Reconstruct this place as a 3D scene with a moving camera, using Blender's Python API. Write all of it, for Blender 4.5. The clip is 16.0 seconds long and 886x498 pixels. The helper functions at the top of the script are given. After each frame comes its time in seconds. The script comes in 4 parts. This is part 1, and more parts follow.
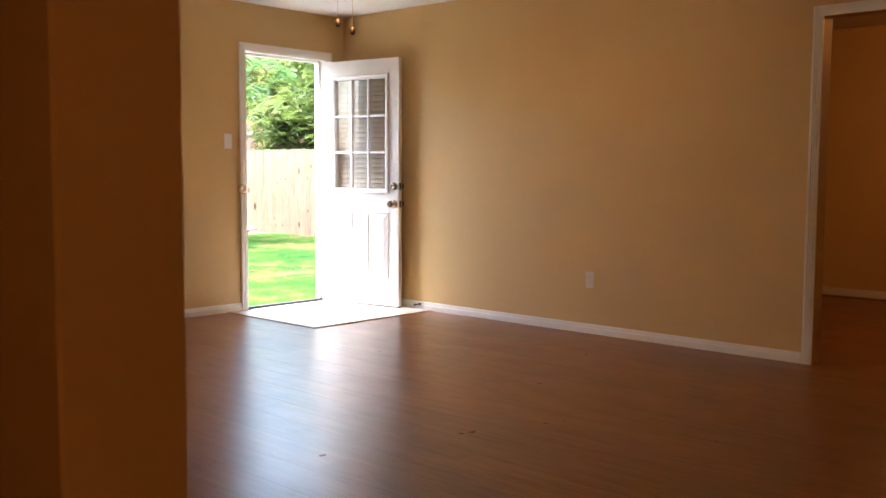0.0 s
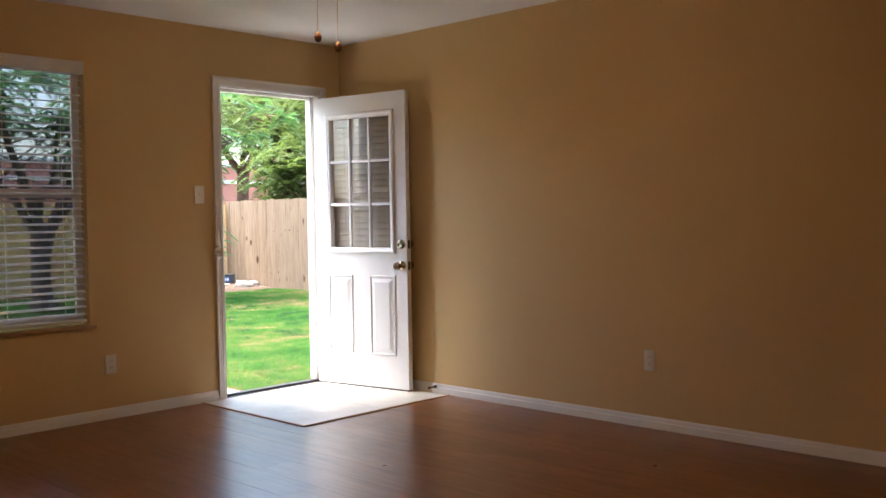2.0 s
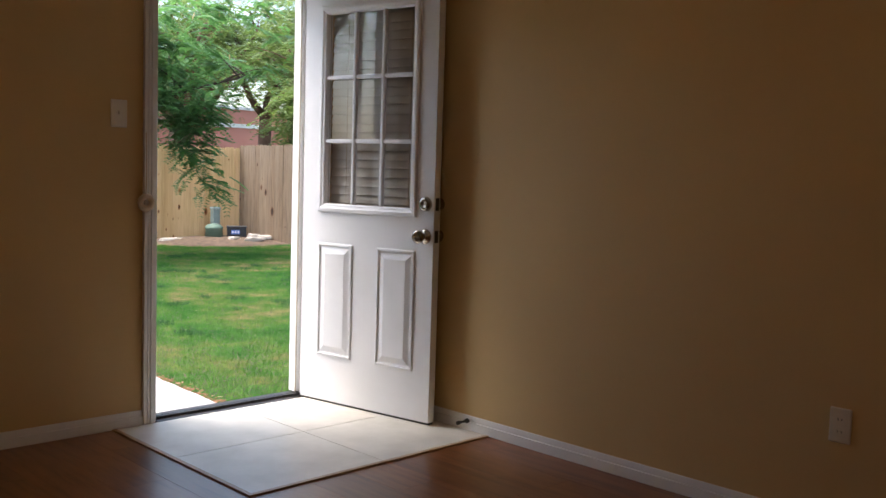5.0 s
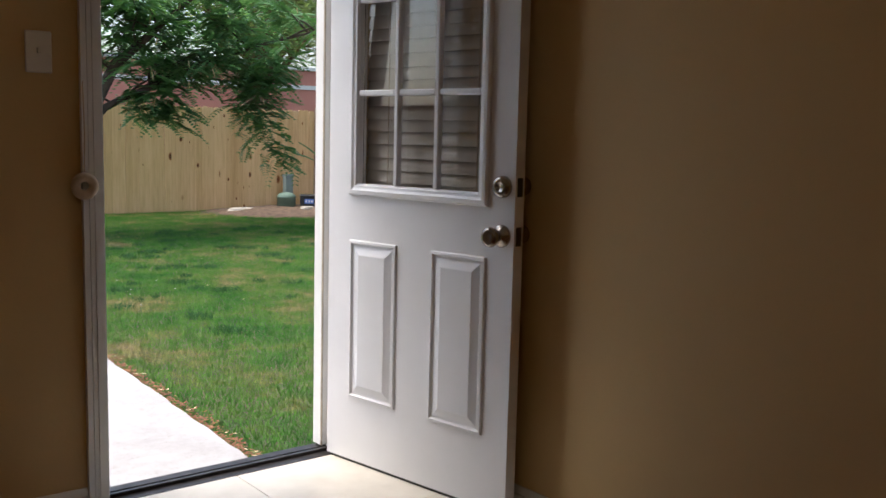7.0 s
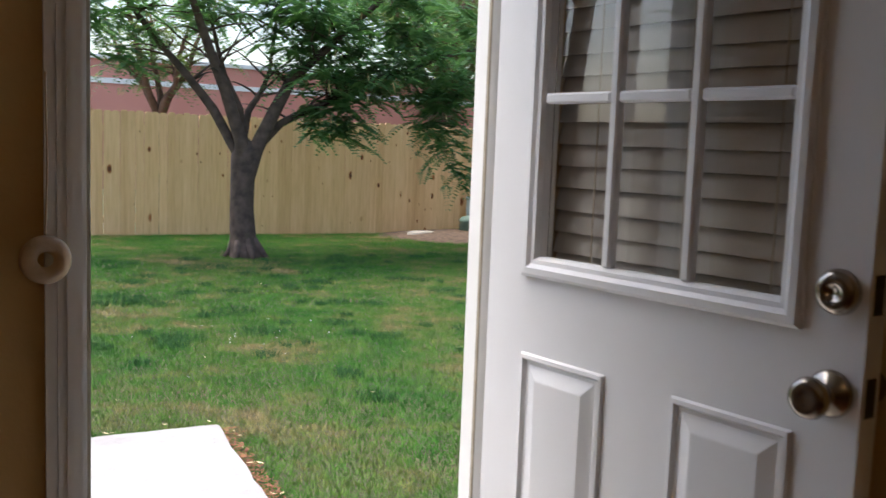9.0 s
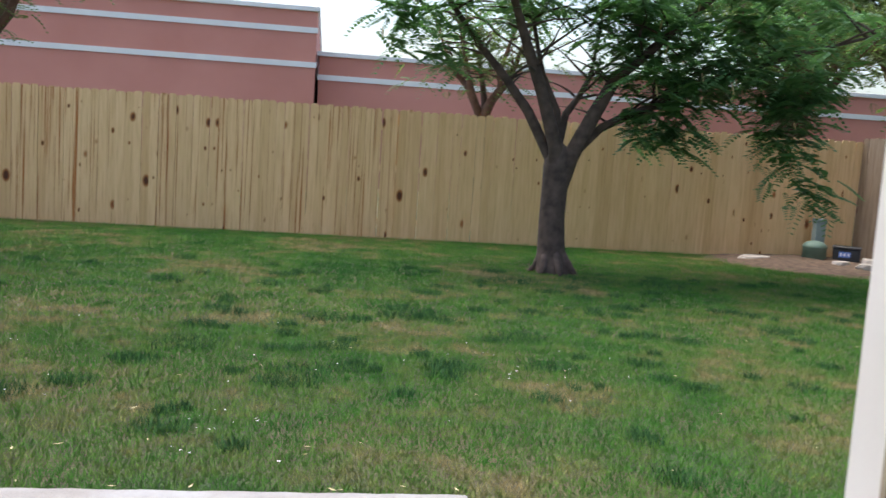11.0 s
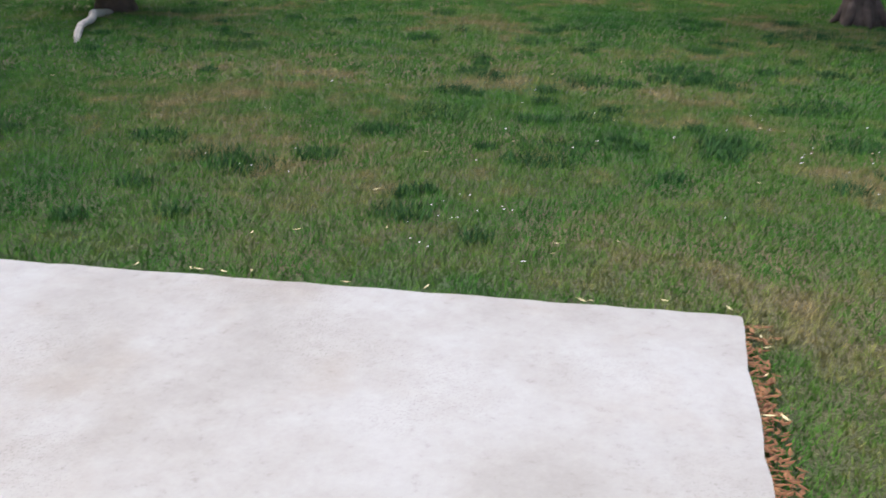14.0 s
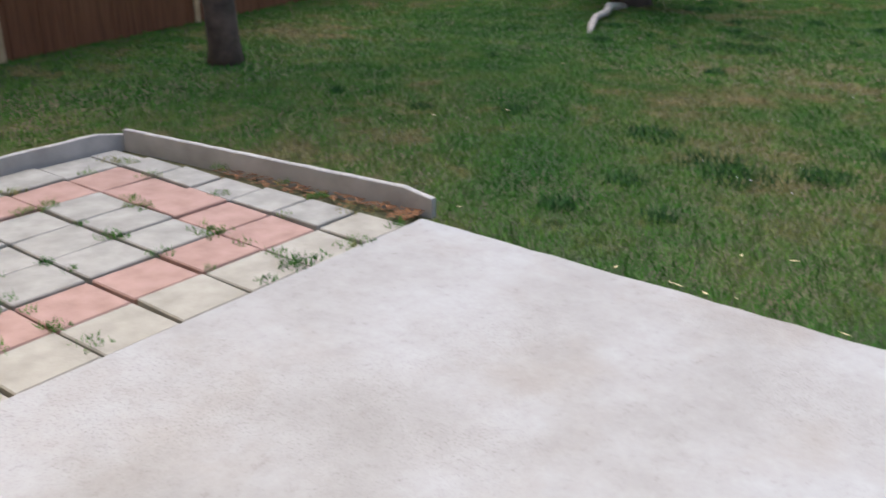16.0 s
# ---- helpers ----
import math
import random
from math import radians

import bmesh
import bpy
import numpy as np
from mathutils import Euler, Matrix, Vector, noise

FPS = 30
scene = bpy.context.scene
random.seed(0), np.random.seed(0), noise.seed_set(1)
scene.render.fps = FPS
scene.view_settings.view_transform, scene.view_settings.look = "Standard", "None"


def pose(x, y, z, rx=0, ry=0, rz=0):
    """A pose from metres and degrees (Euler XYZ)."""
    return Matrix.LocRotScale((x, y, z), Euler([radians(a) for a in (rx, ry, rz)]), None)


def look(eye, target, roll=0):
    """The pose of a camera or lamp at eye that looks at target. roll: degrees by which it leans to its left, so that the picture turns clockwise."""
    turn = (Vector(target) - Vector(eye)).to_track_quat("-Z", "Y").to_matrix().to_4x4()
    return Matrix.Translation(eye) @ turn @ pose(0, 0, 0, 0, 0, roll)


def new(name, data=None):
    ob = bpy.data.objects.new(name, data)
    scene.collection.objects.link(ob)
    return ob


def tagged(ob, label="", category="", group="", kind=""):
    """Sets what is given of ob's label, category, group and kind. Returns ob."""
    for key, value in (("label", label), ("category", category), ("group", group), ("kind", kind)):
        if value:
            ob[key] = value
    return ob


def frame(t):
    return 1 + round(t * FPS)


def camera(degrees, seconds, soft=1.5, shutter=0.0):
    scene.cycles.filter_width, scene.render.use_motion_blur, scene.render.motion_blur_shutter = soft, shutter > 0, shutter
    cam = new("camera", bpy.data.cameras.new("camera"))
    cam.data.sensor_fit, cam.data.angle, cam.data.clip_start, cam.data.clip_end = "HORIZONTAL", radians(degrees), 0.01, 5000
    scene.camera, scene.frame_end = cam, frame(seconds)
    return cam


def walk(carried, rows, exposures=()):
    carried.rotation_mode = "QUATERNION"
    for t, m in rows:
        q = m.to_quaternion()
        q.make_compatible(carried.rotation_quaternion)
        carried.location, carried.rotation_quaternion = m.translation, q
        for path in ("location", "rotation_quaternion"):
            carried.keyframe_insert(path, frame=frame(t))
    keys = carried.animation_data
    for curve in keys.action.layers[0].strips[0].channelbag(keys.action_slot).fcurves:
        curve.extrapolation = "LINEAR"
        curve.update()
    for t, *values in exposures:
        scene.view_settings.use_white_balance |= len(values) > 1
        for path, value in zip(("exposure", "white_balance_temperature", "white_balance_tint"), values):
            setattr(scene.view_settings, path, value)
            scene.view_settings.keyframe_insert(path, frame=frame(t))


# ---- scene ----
cam = camera(50.5, 16.0, 1.5, 0.3)
# seconds, eye, target, roll
PATH = [
    (0, (-5.476, -6.295, 1.114), (-4.017, -4.937, 0.953), 0.3),
    (0.5, (-5.243, -6.241, 1.066), (-3.809, -4.851, 0.948), -0.3),
    (1, (-5.037, -5.981, 1.087), (-3.603, -4.588, 1.011), -0.8),
    (1.5, (-4.8, -5.686, 1.122), (-3.361, -4.298, 1.066), -0.8),
    (2, (-4.52, -5.36, 1.186), (-3.076, -3.978, 1.118), -0.9),
    (2.5, (-4.234, -5.03, 1.174), (-2.784, -3.654, 1.1), -0.6),
    (3, (-3.945, -4.778, 1.184), (-2.503, -3.395, 1.091), -0.2),
    (3.5, (-3.687, -4.529, 1.176), (-2.252, -3.14, 1.063), 0.2),
    (6, (-2.517, -3.366, 1.125), (-1.181, -1.892, 0.92), 2.0),
    (6.5, (-2.251, -3.109, 1.15), (-0.958, -1.602, 0.912), 1.5),
    (7, (-1.985, -2.798, 1.149), (-0.738, -1.252, 0.91), 1.4),
    (7.5, (-1.765, -2.561, 1.15), (-0.586, -0.963, 0.918), 1.5),
    (8, (-1.536, -2.243, 1.16), (-0.424, -0.596, 0.931), 1.8),
    (8.5, (-1.333, -1.919, 1.182), (-0.313, -0.214, 0.95), 1.7),
    (9, (-1.212, -1.66, 1.183), (-0.298, 0.106, 0.97), 2.2),
    (9.5, (-1.019, -1.381, 1.189), (-0.262, 0.458, 0.981), 1.7),
    (10, (-0.856, -1.134, 1.198), (-0.276, 0.769, 0.991), 1.4),
    (10.2, (-0.817, -1.029, 1.177), (-0.307, 0.894, 0.978), 2.1),
    (12.5, (-0.654, -0.245, 1.138), (-0.655, 1.712, 0.725), 3.4),
    (13, (-0.671, -0.19, 1.143), (-0.699, 1.741, 0.623), 3.5),
    (13.5, (-0.657, -0.099, 1.146), (-0.791, 1.791, 0.504), 2.2),
    (14, (-0.652, -0.063, 1.152), (-0.931, 1.766, 0.392), 0.7),
    (14.5, (-0.678, 0.001, 1.096), (-1.109, 1.765, 0.259), -0.6),
    (15, (-0.744, 0.032, 1.109), (-1.382, 1.71, 0.227), -1.1),
    (15.5, (-0.788, 0.101, 1.084), (-1.697, 1.672, 0.244), -1.0),
    (16, (-0.835, 0.132, 1.108), (-1.979, 1.582, 0.341), 0.1),
]


walk(cam, [(t, look(eye, target, roll)) for t, eye, target, roll in PATH],
     exposures=[(0, 4.25), (1.0, 3.85), (2, 3.35), (3.5, 2.7), (6, 2.08), (6.5, 2.0), (7, 1.65), (7.5, 1.5), (8.5, 1.65), (9.5, 1.65), (10.2, 1.5), (12.5, 1.2), (14, 1.1), (16, 1.0)])

# ---- light: bright overcast sky, soft sun ----
world = bpy.data.worlds.new("sky")
scene.world = world
world.use_nodes = True
wn = world.node_tree.nodes
sky = wn.new("ShaderNodeTexSky")
sky.sky_type = "NISHITA"
sky.sun_disc = False
sky.sun_elevation, sky.sun_rotation = radians(67), radians(300)
sky.air_density, sky.dust_density, sky.ozone_density = 1.0, 4.0, 1.0
wn["Background"].inputs[1].default_value = 0.15
world.node_tree.links.new(sky.outputs[0], wn["Background"].inputs[0])
sun = new("sun", bpy.data.lights.new("sun", "SUN"))
sun.data.energy, sun.data.angle, sun.data.color = 0.95, radians(50), (1.0, 0.99, 0.975)
sun.matrix_world = look((0, 0, 0), (0.34, -0.25, -0.905))


# ---- materials ----
def shader(name, rough=0.6, metal=0.0, color=(0.8, 0.8, 0.8), spec=0.5):
    m = bpy.data.materials.new(name)
    m.use_nodes = True
    b = m.node_tree.nodes["Principled BSDF"]
    b.inputs["Base Color"].default_value = (*color, 1)
    b.inputs["Roughness"].default_value = rough
    b.inputs["Metallic"].default_value = metal
    b.inputs["Specular IOR Level"].default_value = spec
    return m


def node(m, kind, **values):
    n = m.node_tree.nodes.new(kind)
    for k, v in values.items():
        n.inputs[k.replace("_", " ")].default_value = v
    return n


def link(m, a, b):
    m.node_tree.links.new(a, b)


def ramp(m, source, stops):
    r = m.node_tree.nodes.new("ShaderNodeValToRGB")
    e = r.color_ramp.elements
    while len(e) < len(stops):
        e.new(0.5)
    for s, (p, c) in zip(e, stops):
        s.position, s.color = p, (*c, 1)
    link(m, source, r.inputs[0])
    return r.outputs[0]


def mix(m, fac, a, b, mode="MIX"):
    n = m.node_tree.nodes.new("ShaderNodeMix")
    n.data_type, n.blend_type = "RGBA", mode
    for sock, v in ((n.inputs[0], fac), (n.inputs[6], a), (n.inputs[7], b)):
        if hasattr(v, "links"):
            link(m, v, sock)
        else:
            sock.default_value = v if isinstance(v, (int, float)) else (*v, 1)
    return n.outputs[2]


def coords(m, scale=(1, 1, 1), space="Object"):
    c = m.node_tree.nodes.new("ShaderNodeTexCoord")
    g = m.node_tree.nodes.new("ShaderNodeMapping")
    g.inputs["Scale"].default_value = scale
    link(m, c.outputs[space], g.inputs[0])
    return g.outputs[0]


def world_coords(m, scale=(1, 1, 1)):
    c = m.node_tree.nodes.new("ShaderNodeNewGeometry")
    g = m.node_tree.nodes.new("ShaderNodeMapping")
    g.inputs["Scale"].default_value = scale
    link(m, c.outputs["Position"], g.inputs[0])
    return g.outputs[0]


def noise_of(m, vec, scale, detail=4, rough=0.55, out=0):
    n = node(m, "ShaderNodeTexNoise", Scale=scale, Detail=detail, Roughness=rough)
    link(m, vec, n.inputs["Vector"])
    return n.outputs[out]


def color_in(m, sock):
    link(m, sock, m.node_tree.nodes["Principled BSDF"].inputs["Base Color"])


def bump_in(m, sock, strength=0.2, distance=0.002):
    b = node(m, "ShaderNodeBump", Strength=strength, Distance=distance)
    link(m, sock, b.inputs["Height"])
    link(m, b.outputs[0], m.node_tree.nodes["Principled BSDF"].inputs["Normal"])


def random_of(m):
    return m.node_tree.nodes.new("ShaderNodeObjectInfo").outputs["Random"]


def island_of(m):
    return m.node_tree.nodes.new("ShaderNodeNewGeometry").outputs["Random Per Island"]


def mottled(name, dark, light, scale=3.0, rough=0.6, fine=60.0, bump=0.15, metal=0.0, spec=0.5):
    m = shader(name, rough, metal, light, spec)
    v = world_coords(m)
    a = ramp(m, noise_of(m, v, scale), [(0.3, dark), (0.7, light)])
    color_in(m, a)
    if bump:
        bump_in(m, noise_of(m, v, fine, 3), bump, 0.002)
    return m


M = {}
M["wall"] = mottled("wall_paint", (0.61, 0.415, 0.178), (0.65, 0.45, 0.203), 1.2, 0.62, 90, 0.25)
M["ceiling"] = mottled("ceiling_texture", (0.74, 0.72, 0.67), (0.80, 0.78, 0.74), 2, 0.8, 45, 0.6)
M["trim"] = mottled("trim_paint", (0.76, 0.75, 0.72), (0.82, 0.81, 0.79), 4, 0.38, 120, 0.06)
M["door_paint"] = mottled("door_paint", (0.78, 0.78, 0.785), (0.82, 0.82, 0.83), 5, 0.33, 150, 0.05)
M["dark_seal"] = mottled("dark_seal", (0.02, 0.018, 0.016), (0.05, 0.045, 0.04), 20, 0.6)
M["seal"] = mottled("tan_seal", (0.30, 0.25, 0.18), (0.42, 0.36, 0.27), 20, 0.6)
M["bronze_sill"] = mottled("bronze_sill", (0.035, 0.03, 0.028), (0.08, 0.07, 0.065), 25, 0.4, 100, 0.1, 0.6)
M["nickel"] = shader("satin_nickel", 0.24, 1.0, (0.36, 0.32, 0.275))
M["plastic"] = mottled("ivory_plastic", (0.74, 0.70, 0.62), (0.80, 0.77, 0.70), 10, 0.4, 100, 0.0)
M["slot"] = shader("outlet_slot", 0.6, 0, (0.03, 0.03, 0.03))
M["sill_wood"] = mottled("sill_wood", (0.33, 0.19, 0.09), (0.50, 0.33, 0.18), 14, 0.5)
M["blind"] = mottled("blind_slat", (0.64, 0.65, 0.65), (0.72, 0.73, 0.73), 8, 0.45, 80, 0.03)
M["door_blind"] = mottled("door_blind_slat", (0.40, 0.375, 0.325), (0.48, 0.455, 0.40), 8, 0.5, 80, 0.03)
M["vinyl"] = mottled("window_vinyl", (0.70, 0.66, 0.60), (0.78, 0.75, 0.70), 8, 0.4)
M["ring_wood"] = mottled("pale_wood", (0.50, 0.37, 0.24), (0.66, 0.52, 0.36), 30, 0.5)

g = shader("window_glass", 0.0, 0, (1, 1, 1))
gb = g.node_tree.nodes["Principled BSDF"]
gb.inputs["Transmission Weight"].default_value = 1.0
gb.inputs["IOR"].default_value = 1.45
M["glass"] = g
M["screened"] = g.copy()
M["screened"].name = "screened_glass"
M["screened"].node_tree.nodes["Principled BSDF"].inputs["Base Color"].default_value = (0.16, 0.175, 0.19, 1)


def plank_material(islands=False):
    m = shader("laminate_plank", 0.27, 0, (0.3, 0.12, 0.05), 0.5)
    v = coords(m, (9, 0.8, 9))
    shift = m.node_tree.nodes.new("ShaderNodeVectorMath")
    shift.operation = "ADD"
    link(m, v, shift.inputs[0])
    k = m.node_tree.nodes.new("ShaderNodeMath")
    k.operation, k.inputs[1].default_value = "MULTIPLY", 37.0
    link(m, (island_of(m) if islands else random_of(m)), k.inputs[0])
    link(m, k.outputs[0], shift.inputs[1])
    grain = noise_of(m, shift.outputs[0], 3.2, 7, 0.65)
    base = ramp(m, grain, [(0.28, (0.115, 0.036, 0.011)), (0.5, (0.215, 0.077, 0.026)), (0.74, (0.285, 0.115, 0.044))])
    tone = ramp(m, (island_of(m) if islands else random_of(m)), [(0, (0.82, 0.80, 0.78)), (1, (1.06, 1.05, 1.04))])
    color_in(m, mix(m, 1.0, base, tone, "MULTIPLY"))
    r = node(m, "ShaderNodeMapRange")
    r.inputs["To Min"].default_value, r.inputs["To Max"].default_value = 0.24, 0.36
    link(m, noise_of(m, world_coords(m), 5, 4), r.inputs[0])
    link(m, r.outputs[0], m.node_tree.nodes["Principled BSDF"].inputs["Roughness"])
    bump_in(m, grain, 0.06, 0.001)
    return m


M["plank"] = plank_material()
M["plank_rest"] = plank_material(True)
M["subfloor"] = mottled("plank_joint", (0.05, 0.02, 0.01), (0.08, 0.035, 0.016), 10, 0.6)
M["tile"] = mottled("entry_tile", (0.60, 0.55, 0.46), (0.74, 0.69, 0.60), 6, 0.35, 60, 0.08)
M["strip"] = mottled("oak_strip", (0.38, 0.23, 0.11), (0.52, 0.34, 0.18), 18, 0.4)


def concrete_material():
    m = shader("broom_concrete", 0.85, 0, (0.55, 0.53, 0.50))
    v = world_coords(m)
    big = ramp(m, noise_of(m, v, 1.7, 7, 0.68), [(0.30, (0.285, 0.275, 0.268)), (0.46, (0.34, 0.335, 0.33)), (0.58, (0.375, 0.378, 0.382)), (0.8, (0.395, 0.402, 0.412))])
    pits = ramp(m, noise_of(m, v, 22, 9, 0.8), [(0.30, (0.70, 0.67, 0.64)), (0.42, (0.93, 0.925, 0.92)), (0.62, (1.0, 1.0, 1.0))])
    rust = ramp(m, noise_of(m, v, 2.4, 4), [(0.52, (1, 1, 1)), (0.75, (0.92, 0.87, 0.82))])
    worn = ramp(m, noise_of(m, v, 1.1, 3), [(0.48, (0, 0, 0)), (0.62, (1, 1, 1))])
    specks = ramp(m, noise_of(m, v, 120, 3, 0.85), [(0.36, (0.66, 0.63, 0.61)), (0.45, (1, 1, 1)), (0.68, (1.06, 1.05, 1.04))])
    base = mix(m, 1.0, mix(m, 1.0, big, pits, "MULTIPLY"), rust, "MULTIPLY")
    color_in(m, mix(m, worn, base, mix(m, 1.0, base, specks, "MULTIPLY")))
    bump_in(m, noise_of(m, v, 210, 5, 0.75), 0.16, 0.002)
    return m


M["concrete"] = concrete_material()


def soil_material():
    m = shader("lawn_soil", 0.95, 0, (0.1, 0.09, 0.04))
    v = world_coords(m)
    a = ramp(m, noise_of(m, v, 0.55, 5, 0.6), [(0.38, (0.040, 0.075, 0.022)), (0.62, (0.13, 0.11, 0.055))])
    f = ramp(m, noise_of(m, v, 60, 4), [(0.3, (0.5, 0.5, 0.5)), (0.7, (1.2, 1.2, 1.2))])
    color_in(m, mix(m, 1.0, a, f, "MULTIPLY"))
    bump_in(m, noise_of(m, v, 70, 4), 0.8, 0.01)
    return m


M["soil"] = soil_material()


def upright_normal(m, share):
    """Turns the shading normal of thin blades towards the sky, as a thick sward shades."""
    geo = m.node_tree.nodes.new("ShaderNodeNewGeometry")
    v = m.node_tree.nodes.new("ShaderNodeMix")
    v.data_type = "VECTOR"
    v.inputs[0].default_value = share
    v.inputs[5].default_value = (0, 0, 1)
    link(m, geo.outputs["Normal"], v.inputs[4])
    n = m.node_tree.nodes.new("ShaderNodeVectorMath")
    n.operation = "NORMALIZE"
    link(m, v.outputs[1], n.inputs[0])
    link(m, n.outputs[0], m.node_tree.nodes["Principled BSDF"].inputs["Normal"])


def grass_material():
    m = shader("grass_blade", 0.9, 0, (0.08, 0.14, 0.03), 0.08)
    v = world_coords(m)
    two = mix(m, 0.48, noise_of(m, v, 0.62, 3, 0.6), noise_of(m, v, 3.4, 5, 0.7))
    patch = ramp(m, two, [(0.37, (0.032, 0.135, 0.024)), (0.46, (0.062, 0.185, 0.030)), (0.525, (0.105, 0.205, 0.040)), (0.565, (0.19, 0.205, 0.07)), (0.62, (0.30, 0.245, 0.115))])
    own = ramp(m, island_of(m), [(0, (0.72, 0.76, 0.7)), (0.6, (1.0, 1.0, 1.0)), (1, (1.3, 1.22, 1.15))])
    color_in(m, mix(m, 1.0, patch, own, "MULTIPLY"))
    upright_normal(m, 0.72)
    return m


M["grass"] = grass_material()


def tuft_material():
    m = shader("dark_tuft", 0.9, 0, (0.03, 0.08, 0.03), 0.08)
    color_in(m, ramp(m, island_of(m), [(0, (0.026, 0.085, 0.030)), (1, (0.055, 0.135, 0.044))]))
    upright_normal(m, 0.65)
    return m


M["tuft"] = tuft_material()
M["weed"] = M["grass"].copy()
M["weed"].name = "joint_weed"


def fence_material(name, a, b, c, knots=True):
    m = shader(name, 0.8, 0, b)
    v = coords(m, (22, 22, 1.4))
    s = m.node_tree.nodes.new("ShaderNodeVectorMath")
    s.operation = "ADD"
    k = m.node_tree.nodes.new("ShaderNodeMath")
    k.operation, k.inputs[1].default_value = "MULTIPLY", 53.0
    rnd = random_of(m)
    link(m, rnd, k.inputs[0])
    link(m, v, s.inputs[0])
    link(m, k.outputs[0], s.inputs[1])
    grain = ramp(m, noise_of(m, s.outputs[0], 1.6, 6, 0.6), [(0.25, a), (0.5, b), (0.8, c)])
    tone = ramp(m, rnd, [(0, (0.86, 0.80, 0.72)), (0.3, (0.97, 0.95, 0.92)), (1, (1.04, 1.04, 1.03))])
    col = mix(m, 1.0, grain, tone, "MULTIPLY")
    if knots:
        kv = coords(m, (15, 15, 8.5))
        s2 = m.node_tree.nodes.new("ShaderNodeVectorMath")
        s2.operation = "ADD"
        link(m, kv, s2.inputs[0])
        link(m, k.outputs[0], s2.inputs[1])
        vo = node(m, "ShaderNodeTexVoronoi", Scale=0.42)
        link(m, s2.outputs[0], vo.inputs["Vector"])
        cell = node(m, "ShaderNodeMath")
        cell.operation = "MULTIPLY"
        hue = m.node_tree.nodes.new("ShaderNodeSeparateColor")
        link(m, vo.outputs["Color"], hue.inputs[0])
        size = node(m, "ShaderNodeMapRange")
        size.inputs["From Min"].default_value, size.inputs["To Min"].default_value, size.inputs["To Max"].default_value = 0.25, 3.0, 0.52
        link(m, hue.outputs[0], size.inputs[0])
        link(m, vo.outputs["Distance"], cell.inputs[0])
        link(m, size.outputs[0], cell.inputs[1])
        spot = ramp(m, cell.outputs[0], [(0.09, (0.13, 0.06, 0.03)), (0.14, (0.5, 0.28, 0.15)), (0.20, (1, 1, 1))])
        col = mix(m, 1.0, col, spot, "MULTIPLY")
        dv = coords(m, (30, 30, 0.35))
        s3 = m.node_tree.nodes.new("ShaderNodeVectorMath")
        s3.operation = "ADD"
        link(m, dv, s3.inputs[0])
        link(m, k.outputs[0], s3.inputs[1])
        drip = ramp(m, noise_of(m, s3.outputs[0], 1.1, 4, 0.6), [(0.55, (1, 1, 1)), (0.64, (0.52, 0.27, 0.13))])
        side = m.node_tree.nodes.new("ShaderNodeNewGeometry")
        sep = m.node_tree.nodes.new("ShaderNodeSeparateXYZ")
        link(m, side.outputs["Position"], sep.inputs[0])
        where = node(m, "ShaderNodeMapRange")
        where.inputs["From Min"].default_value, where.inputs["From Max"].default_value = 0.6, -0.3
        where.inputs["To Min"].default_value, where.inputs["To Max"].default_value = 0.15, 1.0
        link(m, sep.outputs[0], where.inputs[0])
        col = mix(m, where.outputs[0], col, drip, "MULTIPLY")
    color_in(m, col)
    bump_in(m, noise_of(m, s.outputs[0], 3, 5), 0.3, 0.003)
    return m


M["cedar"] = fence_material("new_cedar", (0.62, 0.40, 0.195), (0.74, 0.50, 0.26), (0.80, 0.57, 0.32))
M["old_cedar"] = fence_material("weathered_cedar", (0.105, 0.074, 0.05), (0.185, 0.138, 0.097), (0.25, 0.19, 0.14))
M["red_cedar"] = fence_material("stained_cedar", (0.10, 0.036, 0.016), (0.19, 0.07, 0.03), (0.25, 0.105, 0.05), False)
M["bark"] = mottled("bark", (0.040, 0.027, 0.021), (0.115, 0.080, 0.064), 9, 0.9, 40, 0.9)
M["far_bark"] = mottled("far_bark", (0.10, 0.055, 0.04), (0.20, 0.115, 0.085), 7, 0.9, 30, 0.8)


def leaf_material(name, a, b, c):
    m = shader(name, 0.5, 0, b, 0.35)
    color_in(m, ramp(m, island_of(m), [(0, a), (0.55, b), (1, c)]))
    bs = m.node_tree.nodes["Principled BSDF"]
    bs.inputs["Transmission Weight"].default_value = 0.0
    t = m.node_tree.nodes.new("ShaderNodeBsdfTranslucent")
    t.inputs[0].default_value = (b[0] * 1.6, b[1] * 1.6, b[2], 1)
    mx = m.node_tree.nodes.new("ShaderNodeMixShader")
    mx.inputs[0].default_value = 0.45
    link(m, bs.outputs[0], mx.inputs[1])
    link(m, t.outputs[0], mx.inputs[2])
    link(m, mx.outputs[0], m.node_tree.nodes["Material Output"].inputs[0])
    return m


M["leaf"] = leaf_material("feathery_leaf", (0.055, 0.145, 0.066), (0.105, 0.225, 0.098), (0.19, 0.32, 0.12))
M["far_leaf"] = leaf_material("far_leaf", (0.06, 0.105, 0.04), (0.12, 0.175, 0.068), (0.20, 0.25, 0.10))
M["lime_leaf"] = leaf_material("lime_leaf", (0.14, 0.22, 0.04), (0.24, 0.33, 0.07), (0.32, 0.40, 0.10))
M["pod"] = mottled("seed_pod", (0.42, 0.33, 0.15), (0.58, 0.48, 0.26), 12, 0.7)
M["stucco"] = mottled("pink_stucco", (0.52, 0.215, 0.165), (0.58, 0.255, 0.20), 0.6, 0.9, 25, 0.3)
